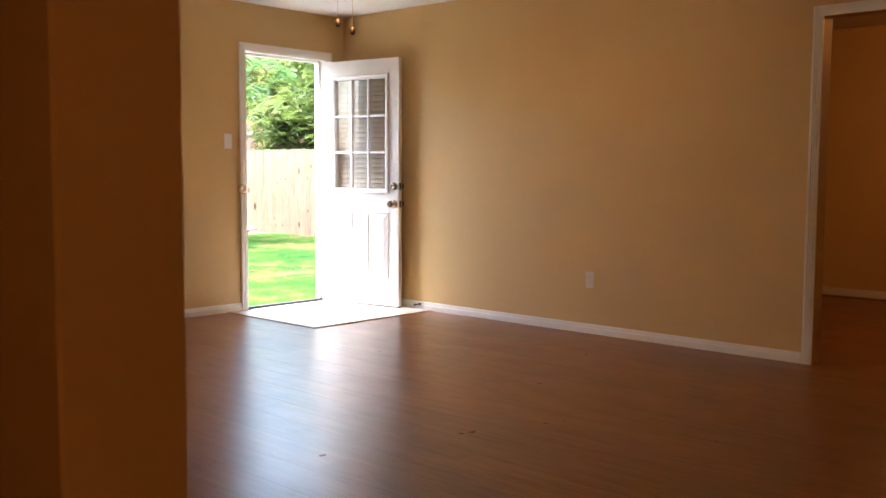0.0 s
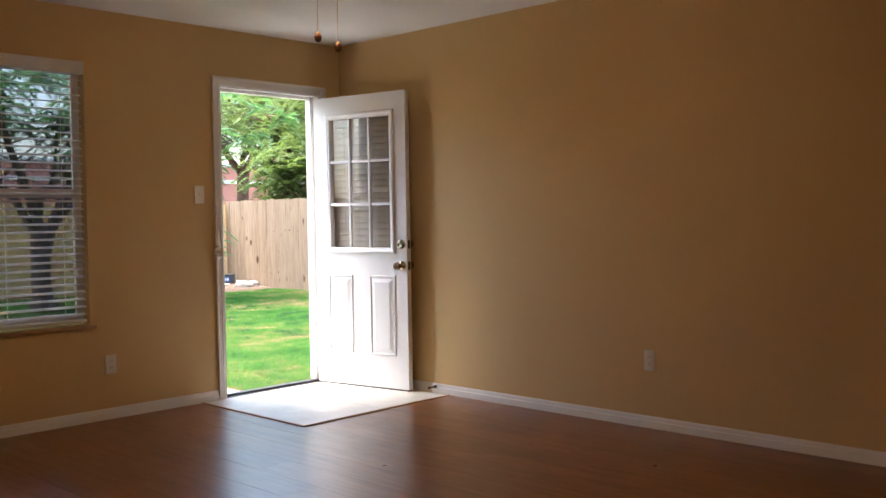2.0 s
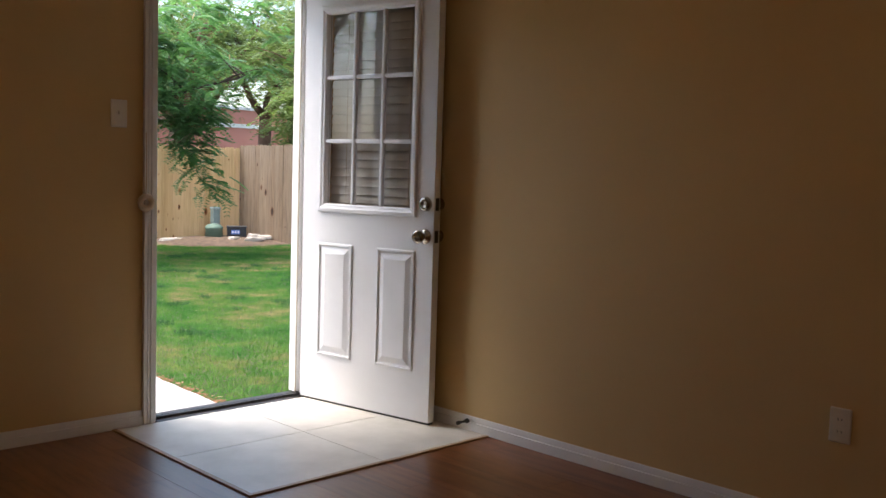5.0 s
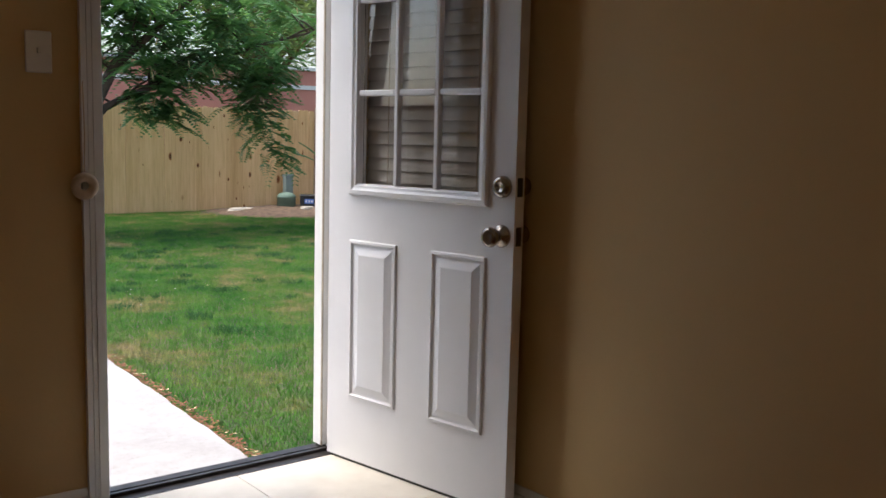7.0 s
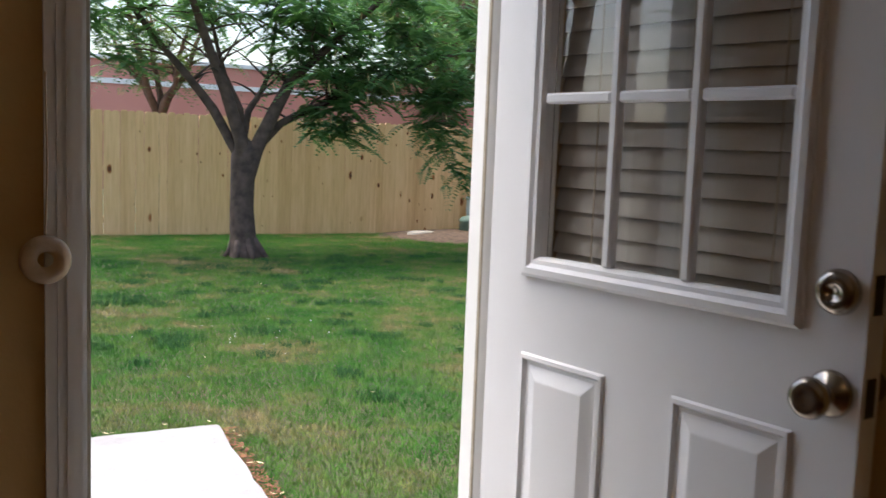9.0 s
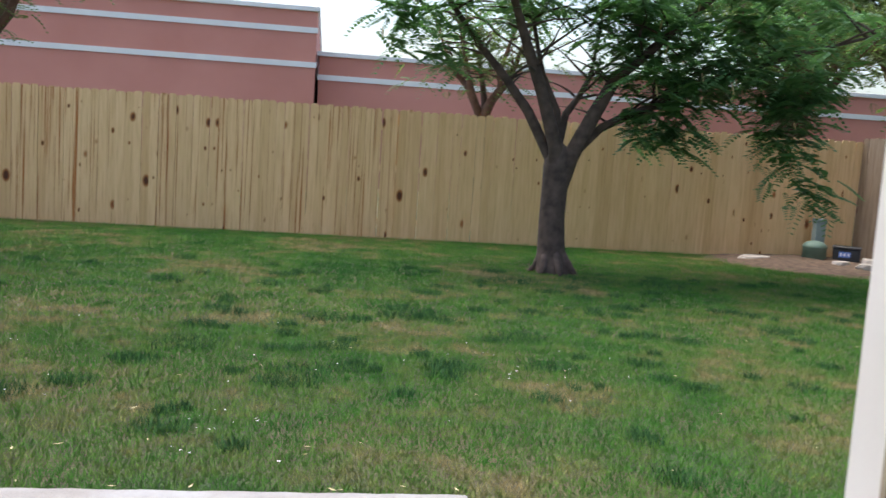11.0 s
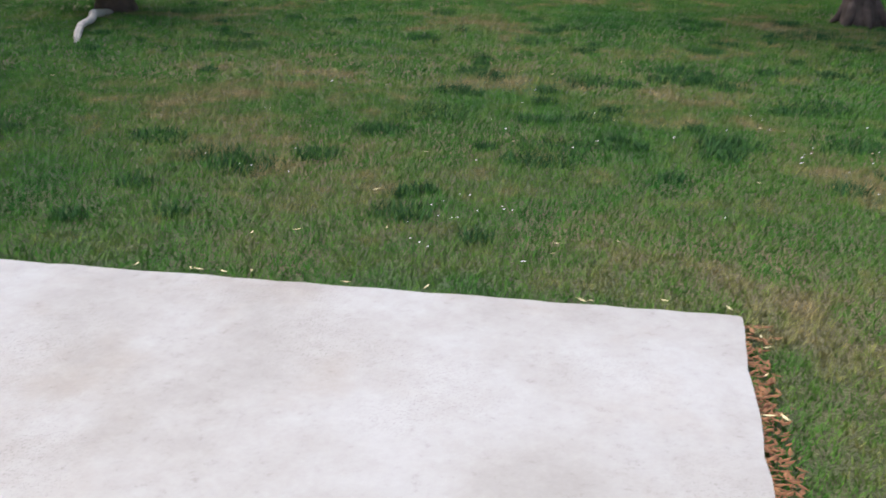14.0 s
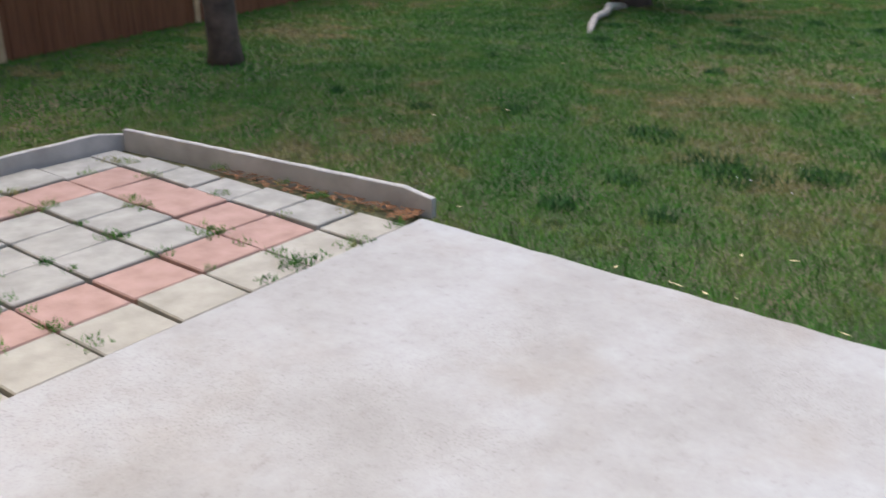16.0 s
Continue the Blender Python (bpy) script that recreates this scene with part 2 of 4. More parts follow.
M["band"] = mottled("white_band", (0.70, 0.70, 0.68), (0.78, 0.78, 0.76), 2, 0.7)
M["roof"] = mottled("grey_roof", (0.2, 0.2, 0.2), (0.28, 0.28, 0.28), 2, 0.9)
M["shade"] = shader("lamp_shade", 0.5, 0, (0.9, 0.85, 0.75))
sb = M["shade"].node_tree.nodes["Principled BSDF"]
sb.inputs["Emission Color"].default_value = (1.0, 0.80, 0.52, 1)
sb.inputs["Emission Strength"].default_value = 1.2
M["fan_blade"] = mottled("fan_blade_wood", (0.12, 0.045, 0.02), (0.22, 0.09, 0.04), 12, 0.4)
M["brass"] = shader("antique_brass", 0.3, 1.0, (0.55, 0.36, 0.16))
M["chain_knob"] = shader("chain_knob", 0.45, 0.3, (0.09, 0.045, 0.025))


# ---- building helpers ----
def box(bm, x0, x1, y0, y1, z0, z1, m=None):
    verts = [bm.verts.new(m @ Vector(c) if m else c) for c in ((x0, y0, z0), (x1, y0, z0), (x1, y1, z0), (x0, y1, z0), (x0, y0, z1), (x1, y0, z1), (x1, y1, z1), (x0, y1, z1))]
    for q in ((3, 2, 1, 0), (4, 5, 6, 7), (0, 1, 5, 4), (1, 2, 6, 5), (2, 3, 7, 6), (3, 0, 4, 7)):
        bm.faces.new([verts[i] for i in q])
    return verts


def soften(bm, width, segments=1):
    bmesh.ops.bevel(bm, geom=list(bm.edges), offset=width, segments=segments, affect="EDGES", profile=0.6)


def block(x0, x1, y0, y1, z0, z1, bevel=0.0):
    bm = bmesh.new()
    box(bm, x0, x1, y0, y1, z0, z1)
    if bevel:
        soften(bm, bevel)
    return bm


def lathe(bm, profile, m=None, steps=20):
    """Turns rows of (radius, height) round the z axis."""
    rings = []
    for r, h in profile:
        rings.append([bm.verts.new((m or Matrix()) @ Vector((r * math.cos(a), r * math.sin(a), h))) for a in [2 * math.pi * i / steps for i in range(steps)]])
    for a, b in zip(rings, rings[1:]):
        for i in range(steps):
            bm.faces.new((a[i], a[(i + 1) % steps], b[(i + 1) % steps], b[i]))
    bm.faces.new(rings[0][::-1])
    bm.faces.new(rings[-1])


def tube(bm, pts, radii, steps=8, caps=True):
    """A tapered tube along points."""
    rings = []
    pts = [Vector(p) for p in pts]
    for i, p in enumerate(pts):
        d = (pts[min(i + 1, len(pts) - 1)] - pts[max(i - 1, 0)]).normalized()
        side = d.cross(Vector((0.31, 0.95, 0.05))).normalized()
        up = d.cross(side)
        rings.append([bm.verts.new(p + radii[i] * (math.cos(a) * side + math.sin(a) * up)) for a in [2 * math.pi * k / steps for k in range(steps)]])
    for a, b in zip(rings, rings[1:]):
        for i in range(steps):
            bm.faces.new((a[i], a[(i + 1) % steps], b[(i + 1) % steps], b[i]))
    if caps:
        bm.faces.new(rings[0][::-1])
        bm.faces.new(rings[-1])


def mesh_of(name, bm, material, smooth=False):
    bmesh.ops.recalc_face_normals(bm, faces=list(bm.faces))
    data = bpy.data.meshes.new(name)
    bm.to_mesh(data)
    bm.free()
    data.materials.append(M[material])
    if smooth:
        data.polygons.foreach_set("use_smooth", [True] * len(data.polygons))
    return data


def part(name, bm, material, parent, label="", smooth=False):
    ob = new(name, mesh_of(name, bm, material, smooth))
    ob.parent = parent
    if label:
        ob["label"] = label
    return ob


def thing(name, m, label, category, group="", kind=""):
    ob = new(name)
    ob.matrix_world = m
    ob.empty_display_size = 0.1
    return tagged(ob, label, category, group, kind)


def solid(name, bm, material, label, category, kind="", smooth=False):
    return tagged(new(name, mesh_of(name, bm, material, smooth)), label, category, "", kind)


def cloud(name, verts, faces, material, parent=None):
    data = bpy.data.meshes.new(name)
    data.from_pydata(verts, [], faces)
    data.materials.append(M[material])
    ob = new(name, data)
    ob.parent = parent
    return ob


# ---- the room ----
H = 2.45
DX0, DX1, DH = -1.042, -0.195, 2.085
WX0, WX1, WZ0, WZ1 = -2.90, -1.958, 0.562, 2.13
bm = bmesh.new()
for x0, x1, z0, z1 in ((-8, WX0, -0.3, H), (WX0, WX1, -0.3, WZ0), (WX0, WX1, WZ1, H), (WX1, DX0, -0.3, H), (DX0, DX1, DH, H), (DX0, DX1, -0.3, -0.03), (DX1, 0.0, -0.3, H)):
    box(bm, x0, x1, 0.0, 0.10, z0, z1)
solid("wall_north", bm, "wall", "tan painted drywall with door and window openings", "wall", "structure")
OY0, OY1, OH = -6.0, -4.168, 2.02
bm = bmesh.new()
for y0, y1, z0, z1 in ((OY1, 0.13, -0.3, H), (OY0, OY1, OH, H), (-9, OY0, -0.3, H)):
    box(bm, 0.0, 0.12, y0, y1, z0, z1)
solid("wall_east", bm, "wall", "tan painted drywall with a cased opening", "wall", "structure")
solid("wall_west", block(-4.966, -4.788, -5.18, 0.0, -0.05, H, 0.004), "wall", "tan painted partition with a square end", "wall", "structure")
solid("wall_far_west", block(-8.12, -8.0, -9, 0.13, -0.3, H), "wall", "tan painted drywall beyond the hallway", "wall", "structure")
solid("wall_south", block(-8.12, 3.6, -9.12, -9.0, -0.3, H), "wall", "tan painted drywall behind the walker", "wall", "structure")
solid("wall_next_room_east", block(3.42, 3.54, -9.0, -1.4, -0.3, H), "wall", "tan painted wall of the next room", "wall", "structure")
solid("wall_next_room_north", block(0.12, 3.54, -1.4, -1.28, -0.3, H), "wall", "tan painted wall of the next room", "wall", "structure")
solid("ceiling", block(-8.12, 3.6, -9.12, 0.13, H, H + 0.12), "ceiling", "white lightly textured ceiling", "ceiling", "structure")
floor = solid("floor", block(-8.12, 3.6, -9.12, 0.0, -0.2, -0.012), "subfloor", "red-brown laminate plank floor", "floor", "structure")


def baseboard(x, y, length, angle, name="baseboard"):
    """Stepped white baseboard that runs along local x with its face to local -y."""
    bm = bmesh.new()
    prof = [(0, 0), (-0.015, 0), (-0.015, 0.040), (-0.007, 0.041), (-0.007, 0.047), (-0.006, 0.060), (-0.004, 0.066), (0, 0.066)]
    a = [bm.verts.new((0, p, q)) for p, q in prof]
    b = [bm.verts.new((length, p, q)) for p, q in prof]
    for i in range(len(prof)):
        j = (i + 1) % len(prof)
        bm.faces.new((a[i], a[j], b[j], b[i]))
    bm.faces.new(a[::-1])
    bm.faces.new(b)
    ob = solid(name, bm, "trim", "white stepped wooden baseboard along the wall", "baseboard", "structure")
    ob.matrix_world = pose(x, y, 0, 0, 0, angle)
    return ob


baseboard(-4.788, 0.0, 4.788 - 1.092, 0)
baseboard(0.0, -0.012, 4.09, -90)
baseboard(-4.788, -5.18, 5.16, 90)
baseboard(3.42, -1.4, 7.6, -90)


def casing(x0, x1, h, name, label, m, w=0.058):
    """Door casing round an opening x0 to x1 in a wall whose room face is local y = 0, room at -y."""
    top = thing(name, m, label, "door casing", "", "structure")
    for a, b, c, d, nm in ((x0 - w, x0, 0, h + w, "side_casing"), (x1, x1 + w, 0, h + w, "side_casing"), (x0, x1, h, h + w, "head_casing")):
        bm = bmesh.new()
        box(bm, a, b, -0.012, 0, c, d)
        if nm == "side_casing":
            o = a if a < x0 else b - 0.016
            box(bm, o, o + 0.016, -0.018, -0.0121, c, d)
            for rib in (0.40, 0.66):
                q = a + (b - a) * (rib if a < x0 else 1 - rib)
                box(bm, q - 0.0045, q + 0.0045, -0.0165, -0.0121, c, d - 0.03)
        else:
            box(bm, a - 0.04, b + 0.04, -0.018, -0.0121, d - 0.016, d)
        part(nm, bm, "trim", top)
    return top


casing(DX0 + 0.01, DX1 - 0.008, DH - 0.008, "trim_back_door", "white painted casing round the back door", Matrix())
casing(0, OY1 - OY0, OH, "trim_next_room", "white painted casing round the opening to the next room", pose(0, OY1, 0, 0, 0, -90))

# door jambs, stop and threshold
frame_top = thing("door_frame", Matrix(), "white painted door jamb with stop and dark threshold", "door frame", "", "structure")
part("jamb", block(DX0, DX0 + 0.018, -0.002, 0.102, 0, DH), "trim", frame_top)
part("jamb", block(DX1 - 0.018, DX1, -0.002, 0.102, 0, DH), "trim", frame_top)
part("head_jamb", block(DX0 + 0.018, DX1 - 0.018, -0.002, 0.102, DH - 0.018, DH), "trim", frame_top)
part("stop", block(DX0 + 0.018, DX0 + 0.03, 0.048, 0.10, 0.02, DH - 0.018), "trim", frame_top)
part("stop", block(DX1 - 0.045, DX1 - 0.018, 0.048, 0.10, 0.02, DH - 0.018), "trim", frame_top)
part("weatherstrip", block(DX1 - 0.047, DX1 - 0.043, 0.040, 0.048, 0.02, DH - 0.018), "seal", frame_top)
part("weatherstrip", block(DX0 + 0.020, DX0 + 0.028, 0.040, 0.048, 0.02, DH - 0.018), "seal", frame_top)
part("stop", block(DX0 + 0.03, DX1 - 0.045, 0.048, 0.10, DH - 0.036, DH - 0.018), "trim", frame_top)
part("strike_plate", block(DX0 + 0.0175, DX0 + 0.0195, 0.004, 0.034, 0.82, 0.90, 0.0005), "nickel", frame_top, "satin nickel strike plate")
part("strike_plate", block(DX0 + 0.0175, DX0 + 0.0195, 0.004, 0.034, 0.97, 1.05, 0.0005), "nickel", frame_top, "satin nickel strike plate")
bm = bmesh.new()
box(bm, DX0 + 0.018, DX1 - 0.018, -0.02, 0.115, -0.03, 0.006)
box(bm, DX0 + 0.018, DX1 - 0.018, 0.02, 0.035, 0.0061, 0.018)
box(bm, DX0 + 0.018, DX1 - 0.018, 0.055, 0.095, 0.0061, 0.014)
part("threshold", bm, "bronze_sill", frame_top, "dark bronze ribbed threshold")

# ---- the open door ----
LW, LT, LZ0, LZ1 = 0.812, 0.044, 0.015, 2.045
u = Vector((0.162, -0.987, 0)).normalized()
leaf_pose = Matrix(((u.x, -u.y, 0, -0.245), (u.y, u.x, 0, -0.004), (0, 0, 1, 0), (0, 0, 0, 1)))
door = thing("door_1", leaf_pose, "open white half-glass back door with two raised panels", "door", "", "structure")
GX0, GX1, GZ0, GZ1 = 0.108, 0.715, 0.943, 1.925
bm = bmesh.new()
for x0, x1, z0, z1 in ((0, GX0 + 0.03, LZ0, LZ1), (GX1 - 0.03, LW, LZ0, LZ1), (GX0 + 0.03, GX1 - 0.03, GZ1 - 0.03, LZ1), (GX0 + 0.03, GX1 - 0.03, LZ0, GZ0 + 0.03)):
    box(bm, x0, x1, 0, LT, z0, z1)
part("leaf", bm, "door_paint", door)


def moulding(x0, x1, z0, z1, profile):
    """A mitred frame; profile rows of (inset, height towards the viewer)."""
    bm = bmesh.new()
    loops = [[bm.verts.new((a, -h, b)) for a, b in ((x0 + i, z0 + i), (x1 - i, z0 + i), (x1 - i, z1 - i), (x0 + i, z1 - i))] for i, h in profile]
    for a, b in zip(loops, loops[1:]):
        for k in range(4):
            bm.faces.new((a[k], a[(k + 1) % 4], b[(k + 1) % 4], b[k]))
    return bm, loops


bm, lp = moulding(GX0, GX1, GZ0, GZ1, [(0, 0), (0.0, 0.009), (0.006, 0.014), (0.018, 0.015), (0.026, 0.010), (0.034, 0.009), (0.040, 0.0), (0.040, -0.018)])
part("glazing_frame", bm, "door_paint", door)
IX0, IX1, IZ0, IZ1 = GX0 + 0.04, GX1 - 0.04, GZ0 + 0.04, GZ1 - 0.04
PW, PH = (IX1 - IX0) / 3, (IZ1 - IZ0) / 3
for k in (1, 2):
    part("muntin", block(IX0 + k * PW - 0.010, IX0 + k * PW + 0.010, -0.006, 0.016, IZ0, IZ1, 0.004), "door_paint", door)
for k in (1, 2):
    for c in range(3):
        part("muntin", block(IX0 + c * PW + (0.010 if c else 0), IX0 + (c + 1) * PW - (0.010 if c < 2 else 0), -0.005, 0.016, IZ0 + k * PH - 0.010, IZ0 + k * PH + 0.010, 0.004), "door_paint", door)
for r in range(3):
    for c in range(3):
        p = part("pane", block(IX0 + c * PW + 0.001, IX0 + (c + 1) * PW - 0.001, 0.018, 0.022, IZ0 + r * PH + 0.001, IZ0 + (r + 1) * PH - 0.001), "glass", door, "clear glass pane")
        p.visible_shadow = False
for a, b in ((0.112, 0.335), (0.487, 0.712)):
    bm, lp = moulding(a, b, 0.239, 0.791, [(0, 0), (0.003, 0.007), (0.010, 0.008), (0.015, 0.0005), (0.022, 0.0005), (0.048, 0.010), (0.051, 0.0105)])
    bm.faces.new(lp[-1])
    part("raised_panel", bm, "door_paint", door)
for z in (0.25, 1.03, 1.82):
    bm = bmesh.new()
    lathe(bm, [(0.007, z - 0.045), (0.007, z + 0.045)], Matrix.Translation((-0.006, LT + 0.002, 0)), 10)
    part("hinge", bm, "nickel", door, "satin nickel butt hinge")
part("door_sweep", block(0.004, LW - 0.004, 0.004, LT - 0.004, 0.003, LZ0), "dark_seal", door, "black rubber door sweep")
face = Matrix.Rotation(math.pi / 2, 4, "X")
for z, nm in ((0.860, "knob"), (1.005, "deadbolt")):
    m = Matrix.Translation((LW - 0.045, 0, z)) @ face
    bm = bmesh.new()
    if nm == "knob":
        lathe(bm, [(0.034, 0), (0.034, 0.004), (0.030, 0.010), (0.016, 0.014), (0.013, 0.030), (0.018, 0.036), (0.027, 0.044), (0.030, 0.054), (0.027, 0.064), (0.020, 0.068), (0.012, 0.066)], m, 28)
        k = part("door_handle", bm, "nickel", door, "round satin nickel door knob", True)
    else:
        lathe(bm, [(0.033, 0), (0.033, 0.006), (0.029, 0.016), (0.022, 0.019), (0.011, 0.020), (0.010, 0.017)], m, 28)
        k = part("deadbolt", bm, "nickel", door, "satin nickel deadbolt lock", True)
    bm = bmesh.new()
    box(bm, LW - 0.0005, LW + 0.0015, 0.010, 0.034, z - 0.028, z + 0.028)
    part("latch_plate", bm, "dark_seal", door, "dark latch plate")
    bm = bmesh.new()
    lathe(bm, [(0.032, 0), (0.030, 0.010), (0.014, 0.014), (0.013, 0.03), (0.027, 0.042), (0.028, 0.056), (0.018, 0.062)], Matrix.Translation((LW - 0.045, LT, z)) @ Matrix.Rotation(-math.pi / 2, 4, "X"), 20)
    part("inner_handle", bm, "nickel", door, "satin nickel inner handle", True)

bm = bmesh.new()
curve = [(0.0032 * (1 - (k / 3.0) ** 2), 0.025 * k / 3.0) for k in range(-3, 4)]
sides = [[[bm.verts.new((x, -bow - d, h)) for bow, h in curve] for x in (IX0 - 0.02, IX1 + 0.02)] for d in (0.0, -0.0018)]
for a, b in ((sides[0][0], sides[0][1]), (sides[1][1], sides[1][0])):
    for k in range(6):
        bm.faces.new((a[k], a[k + 1], b[k + 1], b[k]))
for k in (0, 6):
    bm.faces.new((sides[0][0][k], sides[0][1][k], sides[1][1][k], sides[1][0][k]))
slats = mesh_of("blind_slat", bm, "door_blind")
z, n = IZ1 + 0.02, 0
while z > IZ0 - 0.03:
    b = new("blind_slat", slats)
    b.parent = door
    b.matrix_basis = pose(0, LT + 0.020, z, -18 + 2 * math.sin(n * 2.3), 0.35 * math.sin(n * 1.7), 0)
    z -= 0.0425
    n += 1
for x in (IX0 + 0.09, IX0 + 0.30, IX1 - 0.05):
    part("blind_cord", block(x - 0.0015, x + 0.0015, LT + 0.004, LT + 0.006, IZ0 - 0.02, IZ1 + 0.02), "seal", door, "thin blind cord")
part("blind_headrail", block(IX0 - 0.03, IX1 + 0.03, LT + 0.001, LT + 0.035, IZ1 + 0.03, IZ1 + 0.06, 0.003), "door_blind", door, "blind headrail on the back of the door")

# ---- window with blinds ----
win = thing("window_1", Matrix(), "white vinyl single-hung window in the tan wall", "window", "", "structure")
for a, b, c, d in ((WX0, WX0 + 0.045, WZ0 + 0.02, WZ1), (WX1 - 0.045, WX1, WZ0 + 0.02, WZ1), (WX0 + 0.045, WX1 - 0.045, WZ1 - 0.045, WZ1), (WX0 + 0.045, WX1 - 0.045, WZ0 + 0.02, WZ0 + 0.07), (WX0 + 0.045, WX1 - 0.045, 1.335, 1.385)):
    part("window_frame", block(a, b, 0.07, 0.098, c, d, 0.003), "vinyl", win)
for a, b in ((WZ0 + 0.07, 1.335), (1.385, WZ1 - 0.045)):
    p = part("pane", block(WX0 + 0.045, WX1 - 0.045, 0.085, 0.089, a, b), "screened", win, "grey screened window pane")
    p.visible_shadow = True
part("window_sill", block(WX0 - 0.03, WX1 + 0.03, -0.028, 0.07, WZ0 - 0.002, WZ0 + 0.02, 0.004), "sill_wood", win, "brown wooden window sill")
blind = thing("window_blind", Matrix.Translation((0, 0.036, 0)), "lowered white slatted blind with open slats", "blind")
part("headrail", block(WX0 + 0.006, WX1 - 0.006, -0.062, 0.026, WZ1 - 0.075, WZ1 - 0.002, 0.003), "blind", blind)
slat_mesh = None
z, n = WZ1 - 0.105, 0
while z > WZ0 + 0.075:
    if slat_mesh is None:
        bm = bmesh.new()
        xs, ys = (WX0 + 0.012, WX1 - 0.012), [(-0.024, -0.002), (-0.012, 0.001), (0, 0.002), (0.012, 0.001), (0.024, -0.002)]
        rows_ = [[bm.verts.new((x, yy, zz + dz)) for yy, zz in ys] for dz in (0, 0.002) for x in xs]
        for a, b in ((rows_[0], rows_[1]), (rows_[3], rows_[2])):
            for i in range(4):
                bm.faces.new((a[i], a[i + 1], b[i + 1], b[i]))
        for i in (0, 4):
            bm.faces.new((rows_[0][i], rows_[1][i], rows_[3][i], rows_[2][i]))
        slat_mesh = mesh_of("slat", bm, "blind")
    s = new("slat", slat_mesh)
    s.parent = blind
    s.matrix_basis = pose(0, 0, z, 12, 0, 0)
    z -= 0.0445
part("bottom_rail", block(WX0 + 0.012, WX1 - 0.012, -0.024, 0.024, WZ0 + 0.035, WZ0 + 0.052, 0.003), "blind", blind)
for x in (WX0 + 0.14, (WX0 + WX1) / 2, WX1 - 0.14):
    part("ladder_cord", block(x - 0.001, x + 0.001, -0.027, -0.025, WZ0 + 0.05, WZ1 - 0.075), "blind", blind)


# ---- switch, outlets, ring ----
def outlet(m, label):
    top = thing("wall_outlet", m, label, "outlet", "wall outlets")
    part("cover_plate", block(-0.035, 0.035, -0.006, 0, -0.057, 0.057, 0.003), "plastic", top)
    for z in (-0.020, 0.020):
        bm = bmesh.new()
        lathe(bm, [(0.0165, 0), (0.0165, 0.002), (0.0155, 0.003)], Matrix.Translation((0, -0.0058, z)) @ face, 16)
        s = part("socket", bm, "plastic", top)
        for x in (-0.006, 0.006):
            part("slot", block(x - 0.001, x + 0.001, -0.0095, -0.0088, z - 0.004, z + 0.005), "slot", s)


outlet(pose(-1.835, 0, 0.33), "ivory duplex outlet on the tan wall beside the window")
outlet(pose(0, -2.605, 0.375, 0, 0, -90), "ivory duplex outlet low on the tan wall")
sw = thing("light_switch", pose(-1.200, 0, 1.355), "ivory toggle light switch beside the back door", "switch")
part("cover_plate", block(-0.036, 0.036, -0.006, 0, -0.058, 0.058, 0.003), "plastic", sw)
part("toggle", block(-0.005, 0.005, -0.017, -0.006, -0.004, 0.011, 0.001), "plastic", sw)

ring = thing("hanging_ring", pose(-1.090, -0.020, 0.98), "pale wooden ring hung on a cord at the door casing", "ring")
bm = bmesh.new()
for i in range(28):
    a0, a1 = 2 * math.pi * i / 28, 2 * math.pi * (i + 1) / 28
    for q in range(8):
        b0, b1 = 2 * math.pi * q / 8, 2 * math.pi * (q + 1) / 8
        def at(a, b):
            r = 0.026 + 0.014 * math.cos(b)
            return bm.verts.new((r * math.cos(a), 0.012 * math.sin(b) - 0.012, r * math.sin(a)))
        bm.faces.new((at(a0, b0), at(a1, b0), at(a1, b1), at(a0, b1)))
bmesh.ops.remove_doubles(bm, verts=bm.verts, dist=0.0005)
part("ring", bm, "ring_wood", ring, "", True)
bm = bmesh.new()
tube(bm, [(0.0, -0.010, 0.026), (0.004, -0.008, 0.15), (0.002, -0.006, 0.30)], [0.0016] * 3, 6)
part("cord", bm, "ring_wood", ring, "thin beige cord")
stopper = thing("door_stop", pose(0, -0.96, 0.045, 0, 0, -90), "spring door stop on the baseboard", "door stop")
bm = bmesh.new()
lathe(bm, [(0.011, 0), (0.011, 0.012), (0.006, 0.014), (0.006, 0.055), (0.009, 0.056), (0.009, 0.068)], Matrix.Translation((0, -0.014, 0)) @ face, 12)
part("spring", bm, "dark_seal", stopper, "", True)

